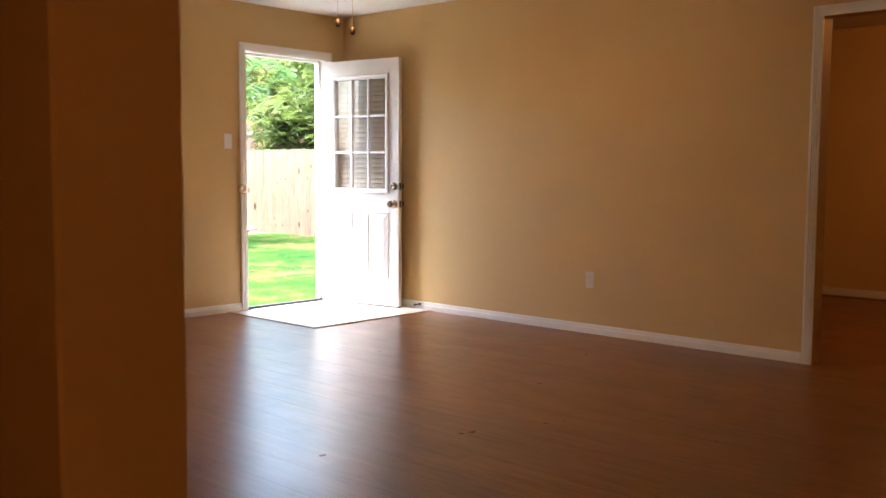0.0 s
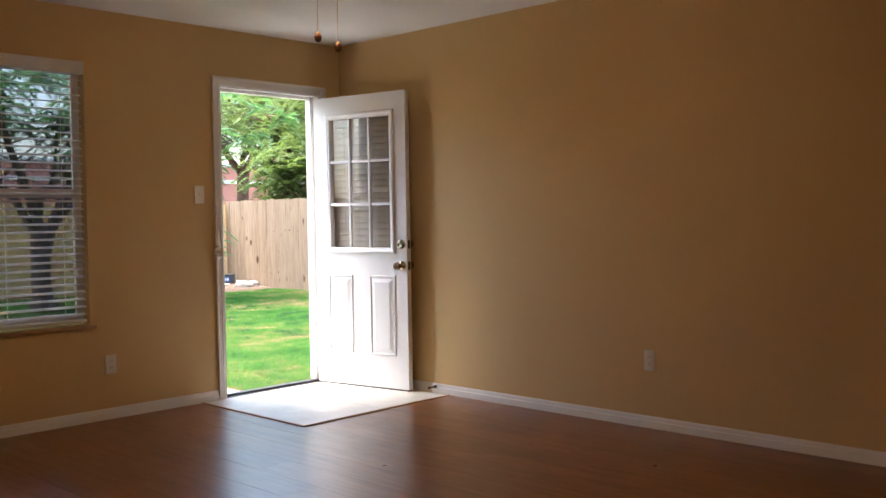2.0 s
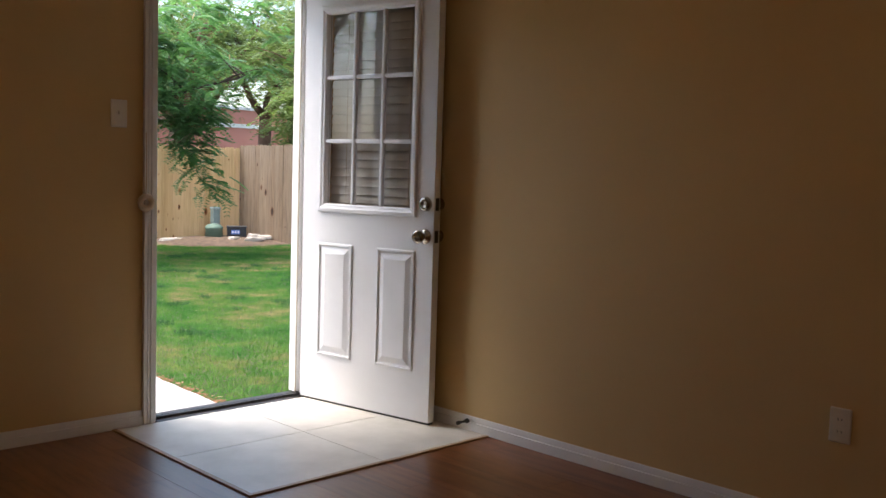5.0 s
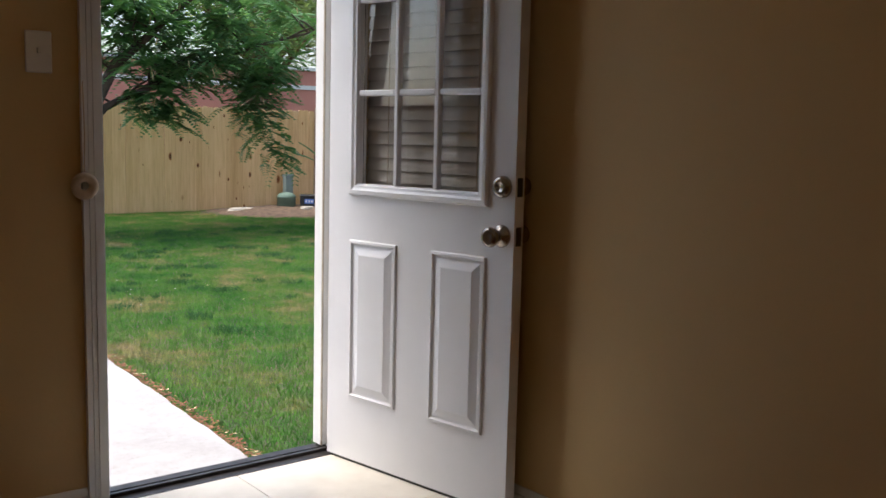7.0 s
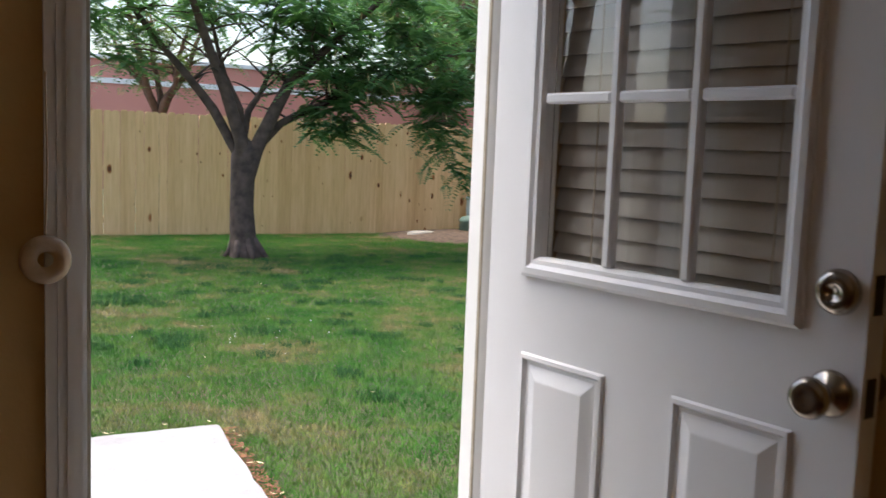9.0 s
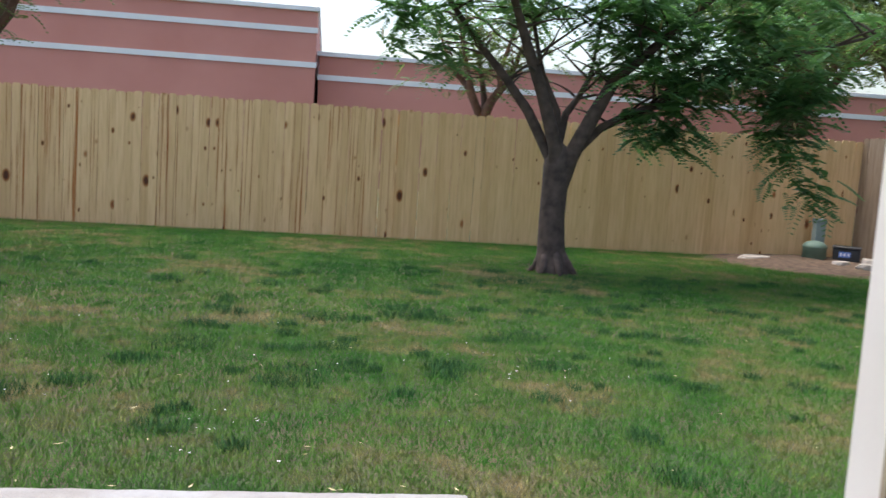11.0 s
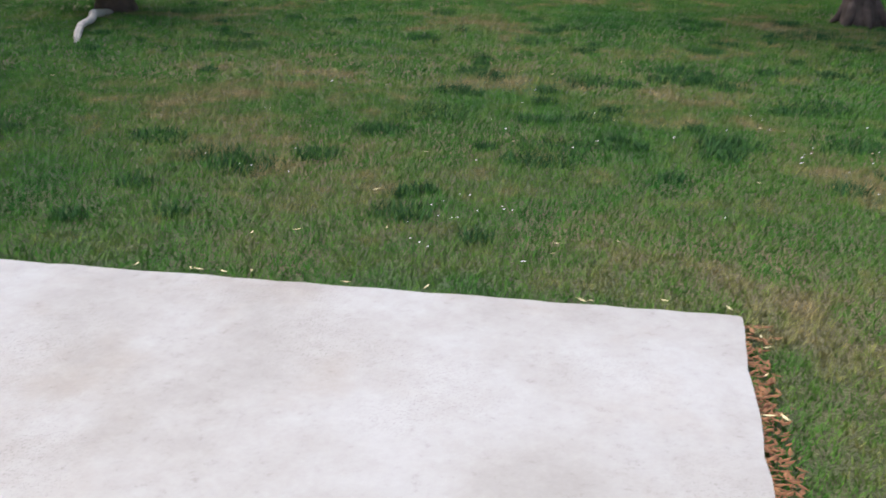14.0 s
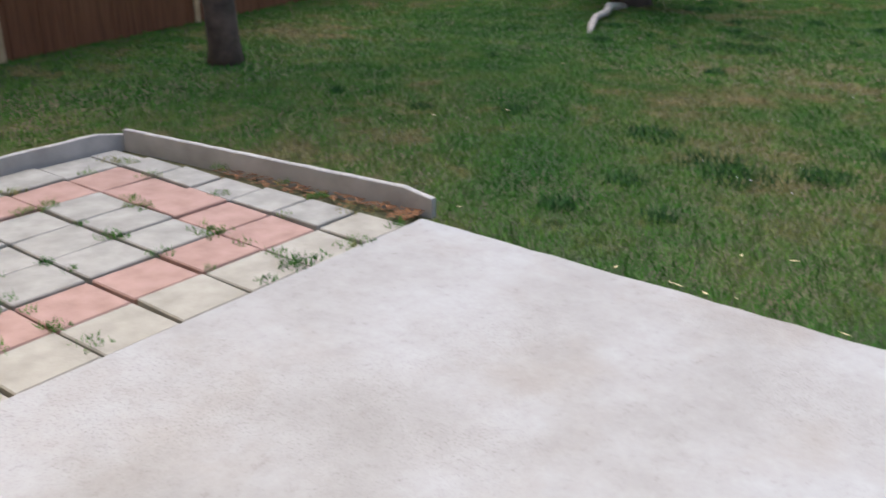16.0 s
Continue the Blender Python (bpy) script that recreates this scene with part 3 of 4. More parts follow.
# ---- ceiling fan ----
fan = thing("ceiling_fan", pose(-2.145, -2.475, 0), "brown-bladed ceiling fan with glowing tulip shades", "ceiling fan")
bm = bmesh.new()
lathe(bm, [(0.07, H), (0.075, H - 0.05), (0.05, H - 0.06), (0.055, H - 0.075), (0.11, H - 0.09), (0.115, H - 0.15), (0.10, H - 0.18), (0.05, H - 0.19), (0.055, H - 0.24), (0.03, H - 0.26)], None, 28)
part("motor_housing", bm, "brass", fan, "antique brass motor housing", True)
for i in range(5):
    a = radians(18 + 72 * i)
    bm = bmesh.new()
    vs = [(0.20, -0.045), (0.26, -0.06), (0.50, -0.068), (0.62, -0.066), (0.655, -0.04), (0.66, 0), (0.655, 0.04), (0.62, 0.066), (0.50, 0.068), (0.26, 0.06), (0.20, 0.045)]
    lo = [bm.verts.new((x, y, -0.003)) for x, y in vs]
    hi = [bm.verts.new((x, y, 0.003)) for x, y in vs]
    bm.faces.new(lo[::-1])
    bm.faces.new(hi)
    for k in range(len(vs)):
        bm.faces.new((lo[k], lo[(k + 1) % len(vs)], hi[(k + 1) % len(vs)], hi[k]))
    b = part("blade", bm, "fan_blade", fan, "dark brown wooden blade")
    b.matrix_basis = pose(0, 0, H - 0.165, 11, 0, math.degrees(a))
    bm = bmesh.new()
    tube(bm, [(0.09, 0, 0), (0.16, 0, 0.004), (0.24, 0, 0.006)], [0.012, 0.010, 0.014], 8)
    part("blade_bracket", bm, "brass", b, "brass blade bracket")
bulb_data = bpy.data.lights.new("fan_bulb", "POINT")
bulb_data.energy, bulb_data.color, bulb_data.shadow_soft_size = 0.36, (1.0, 0.45, 0.13), 0.03
for i in range(4):
    a = radians(52 + 90 * i)
    m = Matrix.Translation((0.075 * math.cos(a), 0.075 * math.sin(a), H - 0.245)) @ Matrix.Rotation(a, 4, "Z") @ Matrix.Rotation(radians(180 - 38), 4, "Y")
    bm = bmesh.new()
    prof = [(0.018, 0.0), (0.024, 0.012), (0.036, 0.030), (0.049, 0.06), (0.052, 0.085), (0.062, 0.115), (0.059, 0.115), (0.049, 0.085), (0.046, 0.06), (0.033, 0.031), (0.021, 0.014), (0.015, 0.004)]
    lathe(bm, prof, m, 24)
    part("shade", bm, "shade", fan, "glowing frosted tulip glass shade", True)
    lamp = new("bulb", bulb_data)
    lamp.parent = fan
    lamp.matrix_basis = Matrix.Translation(m @ Vector((0, 0, 0.10)))
for x, y, z in ((-0.02, 0.03, 1.90), (0.035, -0.025, 1.86)):
    bm = bmesh.new()
    tube(bm, [(x, y, H - 0.25), (x, y, z + 0.02)], [0.0013, 0.0013], 5)
    c = part("pull_chain", bm, "brass", fan, "thin brass pull chain")
    bm = bmesh.new()
    lathe(bm, [(0.003, z + 0.022), (0.012, z + 0.014), (0.015, z), (0.012, z - 0.014), (0.003, z - 0.02)], Matrix.Translation((x, y, 0)), 12)
    part("chain_knob", bm, "chain_knob", c, "dark wooden chain knob", True)

# ---- ceiling lamps of the hallway and the next room ----
M["dome"] = shader("lamp_dome", 0.5, 0, (0.9, 0.85, 0.75))
db = M["dome"].node_tree.nodes["Principled BSDF"]
db.inputs["Emission Color"].default_value, db.inputs["Emission Strength"].default_value = (1.0, 0.66, 0.34, 1), 0.8
glow = bpy.data.lights.new("ceiling_bulb", "POINT")
glow.energy, glow.color, glow.shadow_soft_size = 0.80, (1.0, 0.36, 0.07), 0.08
for x, y in ((1.7, -4.6), (-6.7, -7.6)):
    top = thing("ceiling_light", pose(x, y, H), "round frosted dome light on the ceiling", "ceiling light")
    bm = bmesh.new()
    lathe(bm, [(0.15, 0), (0.15, -0.02), (0.14, -0.05), (0.10, -0.08), (0.04, -0.095)], None, 24)
    part("dome", bm, "dome", top, "", True)
    b = new("bulb", glow)
    b.parent = top
    b.matrix_basis = Matrix.Translation((0, 0, -0.2))

# ---- the yard ----
GZ = -0.235
bm = bmesh.new()
box(bm, -300, 300, -300, 300, GZ - 0.5, GZ)
solid("ground", bm, "soil", "patchy soil under the lawn reaching the horizon", "ground", "structure")
SX0, SX1, SY0, SY1, SZ = -3.045, -0.105, 0.118, 2.80, -0.20
bm = bmesh.new()
n = 40


def slab_side(y):
    """The side edge of the slab runs slightly askew to the house."""
    return SX1 - 0.055 * (SY1 - y)


edge = [(SX0, SY0), (slab_side(SY0), SY0)]
edge += [(slab_side(SY0 + (SY1 - SY0) * k / 30) + random.uniform(-0.010, 0.006), SY0 + (SY1 - SY0) * k / 30) for k in range(1, 30)]
edge += [(SX1 + 0.002, SY1 - 0.012), (SX1 - 0.006, SY1)]
edge += [(SX1 + (SX0 - SX1) * k / 34, SY1 + random.uniform(-0.007, 0.005)) for k in range(1, 34)]
edge += [(SX0, SY1)]
top = [bm.verts.new((x, y, SZ)) for x, y in edge]
low = [bm.verts.new((x, y, SZ - 0.14)) for x, y in edge]
bm.faces.new(top)
for k in range(len(edge)):
    bm.faces.new((top[k], low[k], low[(k + 1) % len(edge)], top[(k + 1) % len(edge)]))
solid("pavement_patio_slab", bm, "concrete", "pale worn concrete patio slab with stains", "patio", "structure")


# ---- trees ----
def frond(verts, faces, p, d, length, droop, pairs, leaf, rng):
    """A feathery compound leaf that starts at p, runs along d and droops."""
    side = d.cross(Vector((0, 0, 1)))
    side = side.normalized() if side.length > 0.01 else Vector((1, 0, 0))
    for k in range(pairs):
        s = (k + 1) / pairs
        q = p + d * (length * s) + Vector((0, 0, -droop * length * s * s))
        w = leaf * (0.55 + 0.8 * math.sin(math.pi * min(s, 0.93)))
        for sg in (-1, 1):
            tip = q + side * (sg * w) + d * (0.35 * w) + Vector((0, 0, -0.25 * w - rng.uniform(0, 0.15) * w))
            wide = d * (0.30 * leaf + 0.004)
            i = len(verts)
            verts += [q[:], ((q + tip) / 2 + wide)[:], tip[:], ((q + tip) / 2 - wide)[:]]
            faces.append((i, i + 1, i + 2, i + 3))


def branch_points(a, b, sag, rng, n=5):
    a, b = Vector(a), Vector(b)
    return [a.lerp(b, i / (n - 1)) + Vector((rng.uniform(-1, 1), rng.uniform(-1, 1), 0)) * 0.04 * (b - a).length * (0 < i < n - 1) + Vector((0, 0, sag * math.sin(math.pi * i / (n - 1)))) for i in range(n)]


def crown_fronds(spots, per, spread, rng, length=(0.24, 0.42), leaf=0.05, pairs=9, flat=0.5):
    verts, faces = [], []
    for s in spots:
        for _ in range(per):
            a, e = rng.uniform(0, 2 * math.pi), rng.uniform(-0.35, 0.45)
            d = Vector((math.cos(a) * math.cos(e), math.sin(a) * math.cos(e), math.sin(e)))
            p = Vector(s) + Vector((rng.gauss(0, spread), rng.gauss(0, spread), rng.gauss(0, spread * flat)))
            frond(verts, faces, p, d, rng.uniform(*length), rng.uniform(0.2, 0.8), pairs, leaf, rng)
    return verts, faces


rng = random.Random(4)
TX, TY = 1.90, 9.60
tree = thing("tree", pose(TX, TY, GZ), "multi-stemmed garden tree with feathery drooping leaves on the lawn", "tree")
bm = bmesh.new()
tube(bm, [(0, 0, -0.05), (-0.01, 0, 0.06), (-0.04, 0, 0.22), (-0.062, 0, 0.6), (-0.055, 0, 1.0), (-0.04, 0, 1.2), (-0.03, 0, 1.36), (-0.03, 0, 1.46)], [0.24, 0.20, 0.160, 0.143, 0.145, 0.16, 0.135, 0.03], 16)
for k in range(7):
    a = 2 * math.pi * k / 7 + 0.3
    tube(bm, [(0.10 * math.cos(a) - 0.03, 0.10 * math.sin(a), 0.24), (0.20 * math.cos(a), 0.20 * math.sin(a), 0.06), (0.30 * math.cos(a), 0.30 * math.sin(a), -0.04)], [0.06, 0.05, 0.02], 7)
part("trunk", bm, "bark", tree, "dark grey-brown trunk with root flare", True)
stems = [
    ([(-0.10, 0.0, 0.75), (-0.13, 0.02, 1.28), (-0.41, 0.05, 1.78), (-0.70, 0.10, 2.15), (-0.99, 0.15, 2.48), (-1.36, 0.2, 2.95), (-2.0, 0.3, 3.6)], 0.075),
    ([(-0.06, -0.04, 0.8), (-0.10, -0.08, 1.40), (-0.31, -0.12, 2.0), (-0.51, -0.2, 2.43), (-0.67, -0.3, 2.79), (-0.81, -0.4, 3.1), (-1.0, -0.6, 3.9)], 0.092),
    ([(-0.04, 0.05, 1.2), (-0.06, 0.12, 1.8), (-0.24, 0.2, 2.2), (-0.32, 0.3, 2.59), (-0.40, 0.4, 3.05), (-0.45, 0.6, 3.8)], 0.045),
    ([(-0.03, 0.03, 0.9), (-0.03, 0.1, 1.43), (0.04, 0.14, 1.78), (0.20, 0.2, 2.0), (0.34, 0.3, 2.25), (0.5, 0.5, 3.1)], 0.062),
    ([(0.0, -0.02, 0.8), (0.08, -0.05, 1.30), (0.30, -0.1, 1.79), (0.50, -0.15, 2.2), (0.82, -0.2, 2.49), (1.03, -0.25, 2.7), (1.7, -0.4, 3.35)], 0.108),
    ([(0.06, 0.05, 1.0), (0.16, 0.05, 1.36), (0.41, -0.02, 1.65), (0.62, -0.06, 1.77), (0.95, -0.15, 1.93), (1.27, -0.2, 2.13), (1.72, -0.3, 2.3), (2.42, -0.45, 2.57), (3.3, -0.6, 2.85)], 0.058),
]
tips = []
for pts, w in stems:
    bm = bmesh.new()
    tube(bm, [(pts[0][0] * 0.4 - 0.05, 0, pts[0][2] - 0.2)] + pts[1:], [0.05] + [w * (1 - 0.74 * i / (len(pts) - 1)) for i in range(1, len(pts))], 11)
    for i in range(3, len(pts)):
        for _ in range(3):
            q = Vector(pts[i]).lerp(Vector(pts[i - 1]), rng.random() * 0.6)
            a = rng.uniform(0, 2 * math.pi)
            e = q + Vector((math.cos(a), math.sin(a), rng.uniform(-0.05, 0.75))) * rng.uniform(0.4, 1.0)
            tube(bm, branch_points(q, e, 0.05, rng), [0.017, 0.014, 0.010, 0.007, 0.003], 6)
            if e.z > 2.95 or (e.x > 0.6 and e.z > 2.1):
                tips += [e, q.lerp(e, 0.7)]
    part("limb", bm, "bark", tree, "", True)
spots = list(tips)


def clumps(n, x, y, z):
    return [(rng.uniform(*x), rng.uniform(*y), rng.uniform(*z)) for _ in range(n)]


spots += clumps(48, (0.55, 3.7), (-1.5, 1.5), (2.55, 4.2))
spots += clumps(18, (0.25, 1.9), (-0.6, 0.6), (2.45, 3.1))
spots += clumps(22, (1.15, 2.9), (-0.7, 0.4), (1.95, 2.5))
spots += clumps(9, (0.78, 1.3), (-0.35, 0.1), (1.66, 1.95))
spots += clumps(5, (0.95, 1.25), (-0.35, 0.0), (1.52, 1.68))
spots += clumps(7, (2.15, 2.5), (-0.5, -0.2), (1.65, 2.0))
spots += [(2.30 + 0.09 * k, -0.42, 1.62 - 0.115 * k) for k in range(6)]
spots += clumps(4, (-1.95, -1.6), (-0.2, 0.3), (2.2, 2.8))
spots += clumps(2, (-1.45, -1.2), (-0.2, 0.3), (2.2, 2.4))
spots += clumps(6, (-1.8, -1.1), (-0.3, 0.4), (2.65, 3.05))
spots += clumps(20, (-2.7, 0.5), (-1.4, 1.4), (3.15, 4.3))
v, f = crown_fronds(spots, 10, 0.14, rng, (0.24, 0.42), 0.072, 10)
part_crown = cloud("crown", v, f, "leaf", tree)
part_crown["label"] = "feathery blue-green compound leaves"
tagged(part_crown, kind="stuff")
bm = bmesh.new()
for _ in range(70):
    s = Vector(rng.choice(spots)) + Vector((rng.gauss(0, 0.15), rng.gauss(0, 0.15), rng.gauss(-0.05, 0.1)))
    t2 = s + Vector((rng.uniform(-0.03, 0.03), rng.uniform(-0.03, 0.03), -rng.uniform(0.09, 0.15)))
    tube(bm, [s, s.lerp(t2, 0.5), t2], [0.003, 0.011, 0.003], 4)
tagged(part("seed_pods", bm, "pod", tree, "hanging dry straw-coloured seed pods"), kind="stuff")


def plain_tree(x, y, z, label, height, lean, spread, leaf, bark, seed, r0=0.14, fork=1.4, per=7, limbs=5, size=0.07):
    rg = random.Random(seed)
    t = thing("tree", pose(x, y, z), label, "tree", "trees beyond the fences" if "beyond" in label or "behind" in label else "")
    bm = bmesh.new()
    tube(bm, [(0, 0, -0.1), (0, 0, 0.12), (lean * 0.3, 0, fork * 0.5), (lean, 0, fork)], [r0 * 1.5, r0 * 1.1, r0, r0 * 0.95], 12)
    part("trunk", bm, bark, t, "", True)
    spots = []
    for k in range(limbs):
        a = 2 * math.pi * k / limbs + rg.uniform(-0.4, 0.4)
        e = Vector((lean + math.cos(a) * spread * rg.uniform(0.4, 0.8), math.sin(a) * spread * rg.uniform(0.4, 0.8), height * rg.uniform(0.7, 1.0)))
        bm = bmesh.new()
        pts = branch_points((lean, 0, fork * 0.97), e, -0.1, rg, 6)
        tube(bm, pts, [r0 * 0.6 * (1 - 0.8 * i / 5) for i in range(6)], 8)
        for i in range(2, 6):
            for _ in range(3):
                q = e.lerp(Vector((lean, 0, fork)), rg.random() * 0.6)
                b = q + Vector((rg.uniform(-1, 1), rg.uniform(-1, 1), rg.uniform(-0.2, 0.7))) * spread * 0.35
                tube(bm, branch_points(q, b, 0.03, rg), [0.02, 0.017, 0.012, 0.008, 0.004], 5)
                spots += [b, q.lerp(b, 0.5), b + Vector((rg.gauss(0, 0.3), rg.gauss(0, 0.3), rg.gauss(0, 0.3)))]
        part("limb", bm, bark, t, "", True)
    v, f = crown_fronds(spots, per, 0.26, rg, (0.2, 0.4), size, 6, 0.8)
    c = cloud("crown", v, f, leaf, t)
    tagged(c, kind="stuff")
    return t


plain_tree(1.9, 15.2, GZ, "leafy tree with bare red-brown stems behind the fence", 4.7, 0.0, 1.7, "far_leaf", "far_bark", 11, 0.12, 1.8, 3)
plain_tree(7.2, 15.2, GZ, "leafy tree with a thick red-brown trunk behind the fence", 5.0, 0.1, 2.4, "far_leaf", "far_bark", 12, 0.2, 2.2, 6)
plain_tree(-6.0, 15.0, GZ, "leafy tree behind the cedar fence", 5.0, -0.3, 2.3, "far_leaf", "far_bark", 13, 0.17, 1.8)
plain_tree(-6.19, 4.42, GZ, "garden tree with a straight dark trunk beside the pavers", 5.4, -0.35, 1.3, "leaf", "bark", 14, 0.105, 2.9, 3)
lime_tree = plain_tree(-5.3, 8.8, GZ, "garden tree with lime-green foliage and surface roots", 4.4, -0.3, 1.3, "leaf", "bark", 15, 0.17, 2.2, 3)
rg = random.Random(77)
spots = []
bm = bmesh.new()
for k in range(26):
    a = rg.uniform(0, 2 * math.pi)
    q = Vector((math.cos(a) * rg.uniform(0.22, 0.5), math.sin(a) * rg.uniform(0.22, 0.5), rg.uniform(0.38, 1.05)))
    tube(bm, branch_points(Vector((math.cos(a) * 0.13, math.sin(a) * 0.13, q.z * 0.55)), q, 0.02, rg), [0.012, 0.010, 0.008, 0.006, 0.003], 5)
    spots += [q, q * 0.85]
part("shoot_stem", bm, "bark", lime_tree)
v, f = crown_fronds(spots, 5, 0.10, rg, (0.12, 0.24), 0.05, 6, 0.6)
tagged(cloud("shoot_foliage", v, f, "lime_leaf", lime_tree), "lime-green leafy shoots round the trunk", kind="stuff")
for k, (x, y) in enumerate(((10.5, 13.2), (9.5, 8.5), (10.0, 10.5), (12.5, 11.0))):
    plain_tree(x, y, GZ, "leafy tree beyond the weathered side fence", 5.2 + 0.3 * k, 0.1, 2.9, "far_leaf", "far_bark", 20 + k, 0.16, 2.0, 8, 6, 0.09)


for k, (x, y) in enumerate(((9.0, 12.0), (9.6, 11.0), (8.9, 8.8), (9.6, 7.4))):
    plain_tree(x, y, GZ, "bushy young tree beyond the weathered side fence", 3.3 + 0.2 * (k % 3), 0.05, 1.9, "far_leaf", "far_bark", 40 + k, 0.08, 0.9, 7, 6, 0.09)
for k, (x, y) in enumerate(((11.0, 17.5), (14.0, 20.0), (9.2, 18.5), (15.5, 16.0))):
    plain_tree(x, y, GZ, "tall leafy tree beyond the weathered side fence", 6.2 + 0.3 * (k % 2), 0.1, 3.0, "far_leaf", "far_bark", 60 + k, 0.18, 2.8, 8, 6, 0.10)

# ---- building beyond the back fence ----
def stucco_block(x0, x1, y0, y1, h, bands, label):
    b = thing("building", pose(0, 0, GZ), label, "building")
    part("wall", block(x0, x1, y0, y1, 0, h - 0.12), "stucco", b)
    part("parapet", block(x0 - 0.06, x1 + 0.06, y0 - 0.06, y1 + 0.06, h - 0.12, h, 0.01), "band", b, "white parapet cap")
    part("roof", block(x0 + 0.3, x1 - 0.3, y0 + 0.3, y1 - 0.3, h, h + 0.02), "roof", b)
    for z in bands:
        part("band", block(x0 - 0.03, x1 + 0.03, y0 - 0.03, y0 - 0.002, z - 0.07, z + 0.07), "band", b, "white stucco band")


stucco_block(-22, -1.07, 24.0, 36, 4.57, (3.11, 3.98), "pink stucco building with white bands beyond the fence")
stucco_block(-0.98, 24, 24.7, 36, 3.53, (2.86,), "lower pink stucco wing with a white band")

# ---- fences ----
def picket_mesh(w, h, t, material, ear=0.025):
    bm = bmesh.new()
    prof = [(0, 0), (w, 0), (w, h - ear), (w - ear, h), (ear, h), (0, h - ear)]
    a = [bm.verts.new((x, 0, z)) for x, z in prof]
    b = [bm.verts.new((x, t, z)) for x, z in prof]
    bm.faces.new(a)
    bm.faces.new(b[::-1])
    for i in range(6):
        bm.faces.new((a[i], b[i], b[(i + 1) % 6], a[(i + 1) % 6]))
    return mesh_of("picket", bm, material)


def fence(m, length, pitch, h, material, label, seed, gaps=(), rails_behind=True):
    rg = random.Random(seed)
    f = thing("fence", m, label, "fence")
    kinds = [picket_mesh(pitch - 0.0004, h + d, 0.016, material) for d in (-0.008, 0, 0.008)]
    slim = picket_mesh(pitch - 0.009, h, 0.016, material)
    for k in range(int(length / pitch)):
        p = new("picket", slim if k in gaps else rg.choice(kinds))
        p.parent = f
        x = k * pitch
        p.matrix_basis = pose(x, rg.uniform(-0.004, 0.004), 0, 0, rg.uniform(-0.25, 0.25), 0)
    s, e = (0.018, 0.056) if rails_behind else (-0.05, -0.012)
    for z in (0.25, h * 0.55, h - 0.25):
        part("rail", block(0, length, s, e, z - 0.044, z + 0.044), material, f)
    for k in range(int(length / 2.4) + 1):
        part("post", block(k * 2.4 - 0.045, k * 2.4 + 0.045, e if rails_behind else s - 0.09, e + 0.09 if rails_behind else s, -0.1, h - 0.05), material, f)
    return f


fence(pose(-9.3, 12.33, GZ - 0.02), 16.4, 0.110, 1.80, "cedar", "new golden cedar picket fence with dark knots and drips", 1, (84, 86, 89, 93, 96))
fence(pose(7.1, 12.33, GZ - 0.02, 0, 0, -90), 13.0, 0.135, 1.86, "old_cedar", "weathered grey-brown picket fence at the side of the yard", 2)
red_fence = fence(pose(-6.83, 0.2, GZ - 0.02, 0, 0, 100.2), 12.3, 0.14, 1.80, "red_cedar", "dark red-brown stained picket fence", 3)
M["bare_batten"] = mottled("bare_batten", (0.40, 0.27, 0.15), (0.54, 0.39, 0.24), 12, 0.8)
for x in (3.26, 5.28, 5.48):
    part("batten", block(x - 0.03, x + 0.03, -0.03, -0.008, 0.0, 1.76, 0.003), "bare_batten", red_fence, "pale unstained batten")


# ---- pavers and kerb ----
M["paver_grey"] = mottled("grey_paver", (0.24, 0.235, 0.215), (0.36, 0.352, 0.33), 9, 0.85, 120, 0.5)
M["paver_cream"] = mottled("cream_paver", (0.265, 0.25, 0.21), (0.38, 0.36, 0.315), 9, 0.85, 120, 0.5)
M["paver_pink"] = mottled("pink_paver", (0.29, 0.18, 0.15), (0.41, 0.265, 0.23), 9, 0.85, 120, 0.5)
M["kerb"] = mottled("kerb_concrete", (0.33, 0.32, 0.305), (0.47, 0.46, 0.445), 6, 0.9, 80, 0.6)
pavers = thing("pavement_pavers", pose(-3.05, 2.755, 0), "grey, cream and pink square pavers with weedy joints", "paving", "", "structure")
CW, CD = 0.258, 0.274
kinds = {}
for c in ("paver_grey", "paver_cream", "paver_pink"):
    kinds[c] = mesh_of("paver", block(-CW / 2 + 0.006, CW / 2 - 0.006, -CD / 2 + 0.006, CD / 2 - 0.006, -0.05, 0, 0.005), c)
rng = random.Random(9)
for i in range(7):
    for j in range(9):
        c = "paver_pink" if (i in (1, 5) and j >= 1) or (j == 1 and 1 <= i <= 5) else "paver_cream" if i == 0 else "paver_grey"
        p = new("paver", kinds[c])
        p.parent = pavers
        deep = 0.46 + 0.06 * (7 - i) if j == 0 else 1.0
        p.matrix_basis = pose(-(i + 0.5) * CW, -(j + 1 - deep / 2) * CD, -0.205 + rng.uniform(-0.006, 0.006), rng.uniform(-0.8, 0.8), rng.uniform(-0.8, 0.8), rng.uniform(-1, 1)) @ Matrix.Diagonal((1, deep, 1, 1))
kerb = thing("kerb", Matrix(), "thin weathered concrete kerb round the pavers", "kerb", "", "structure")
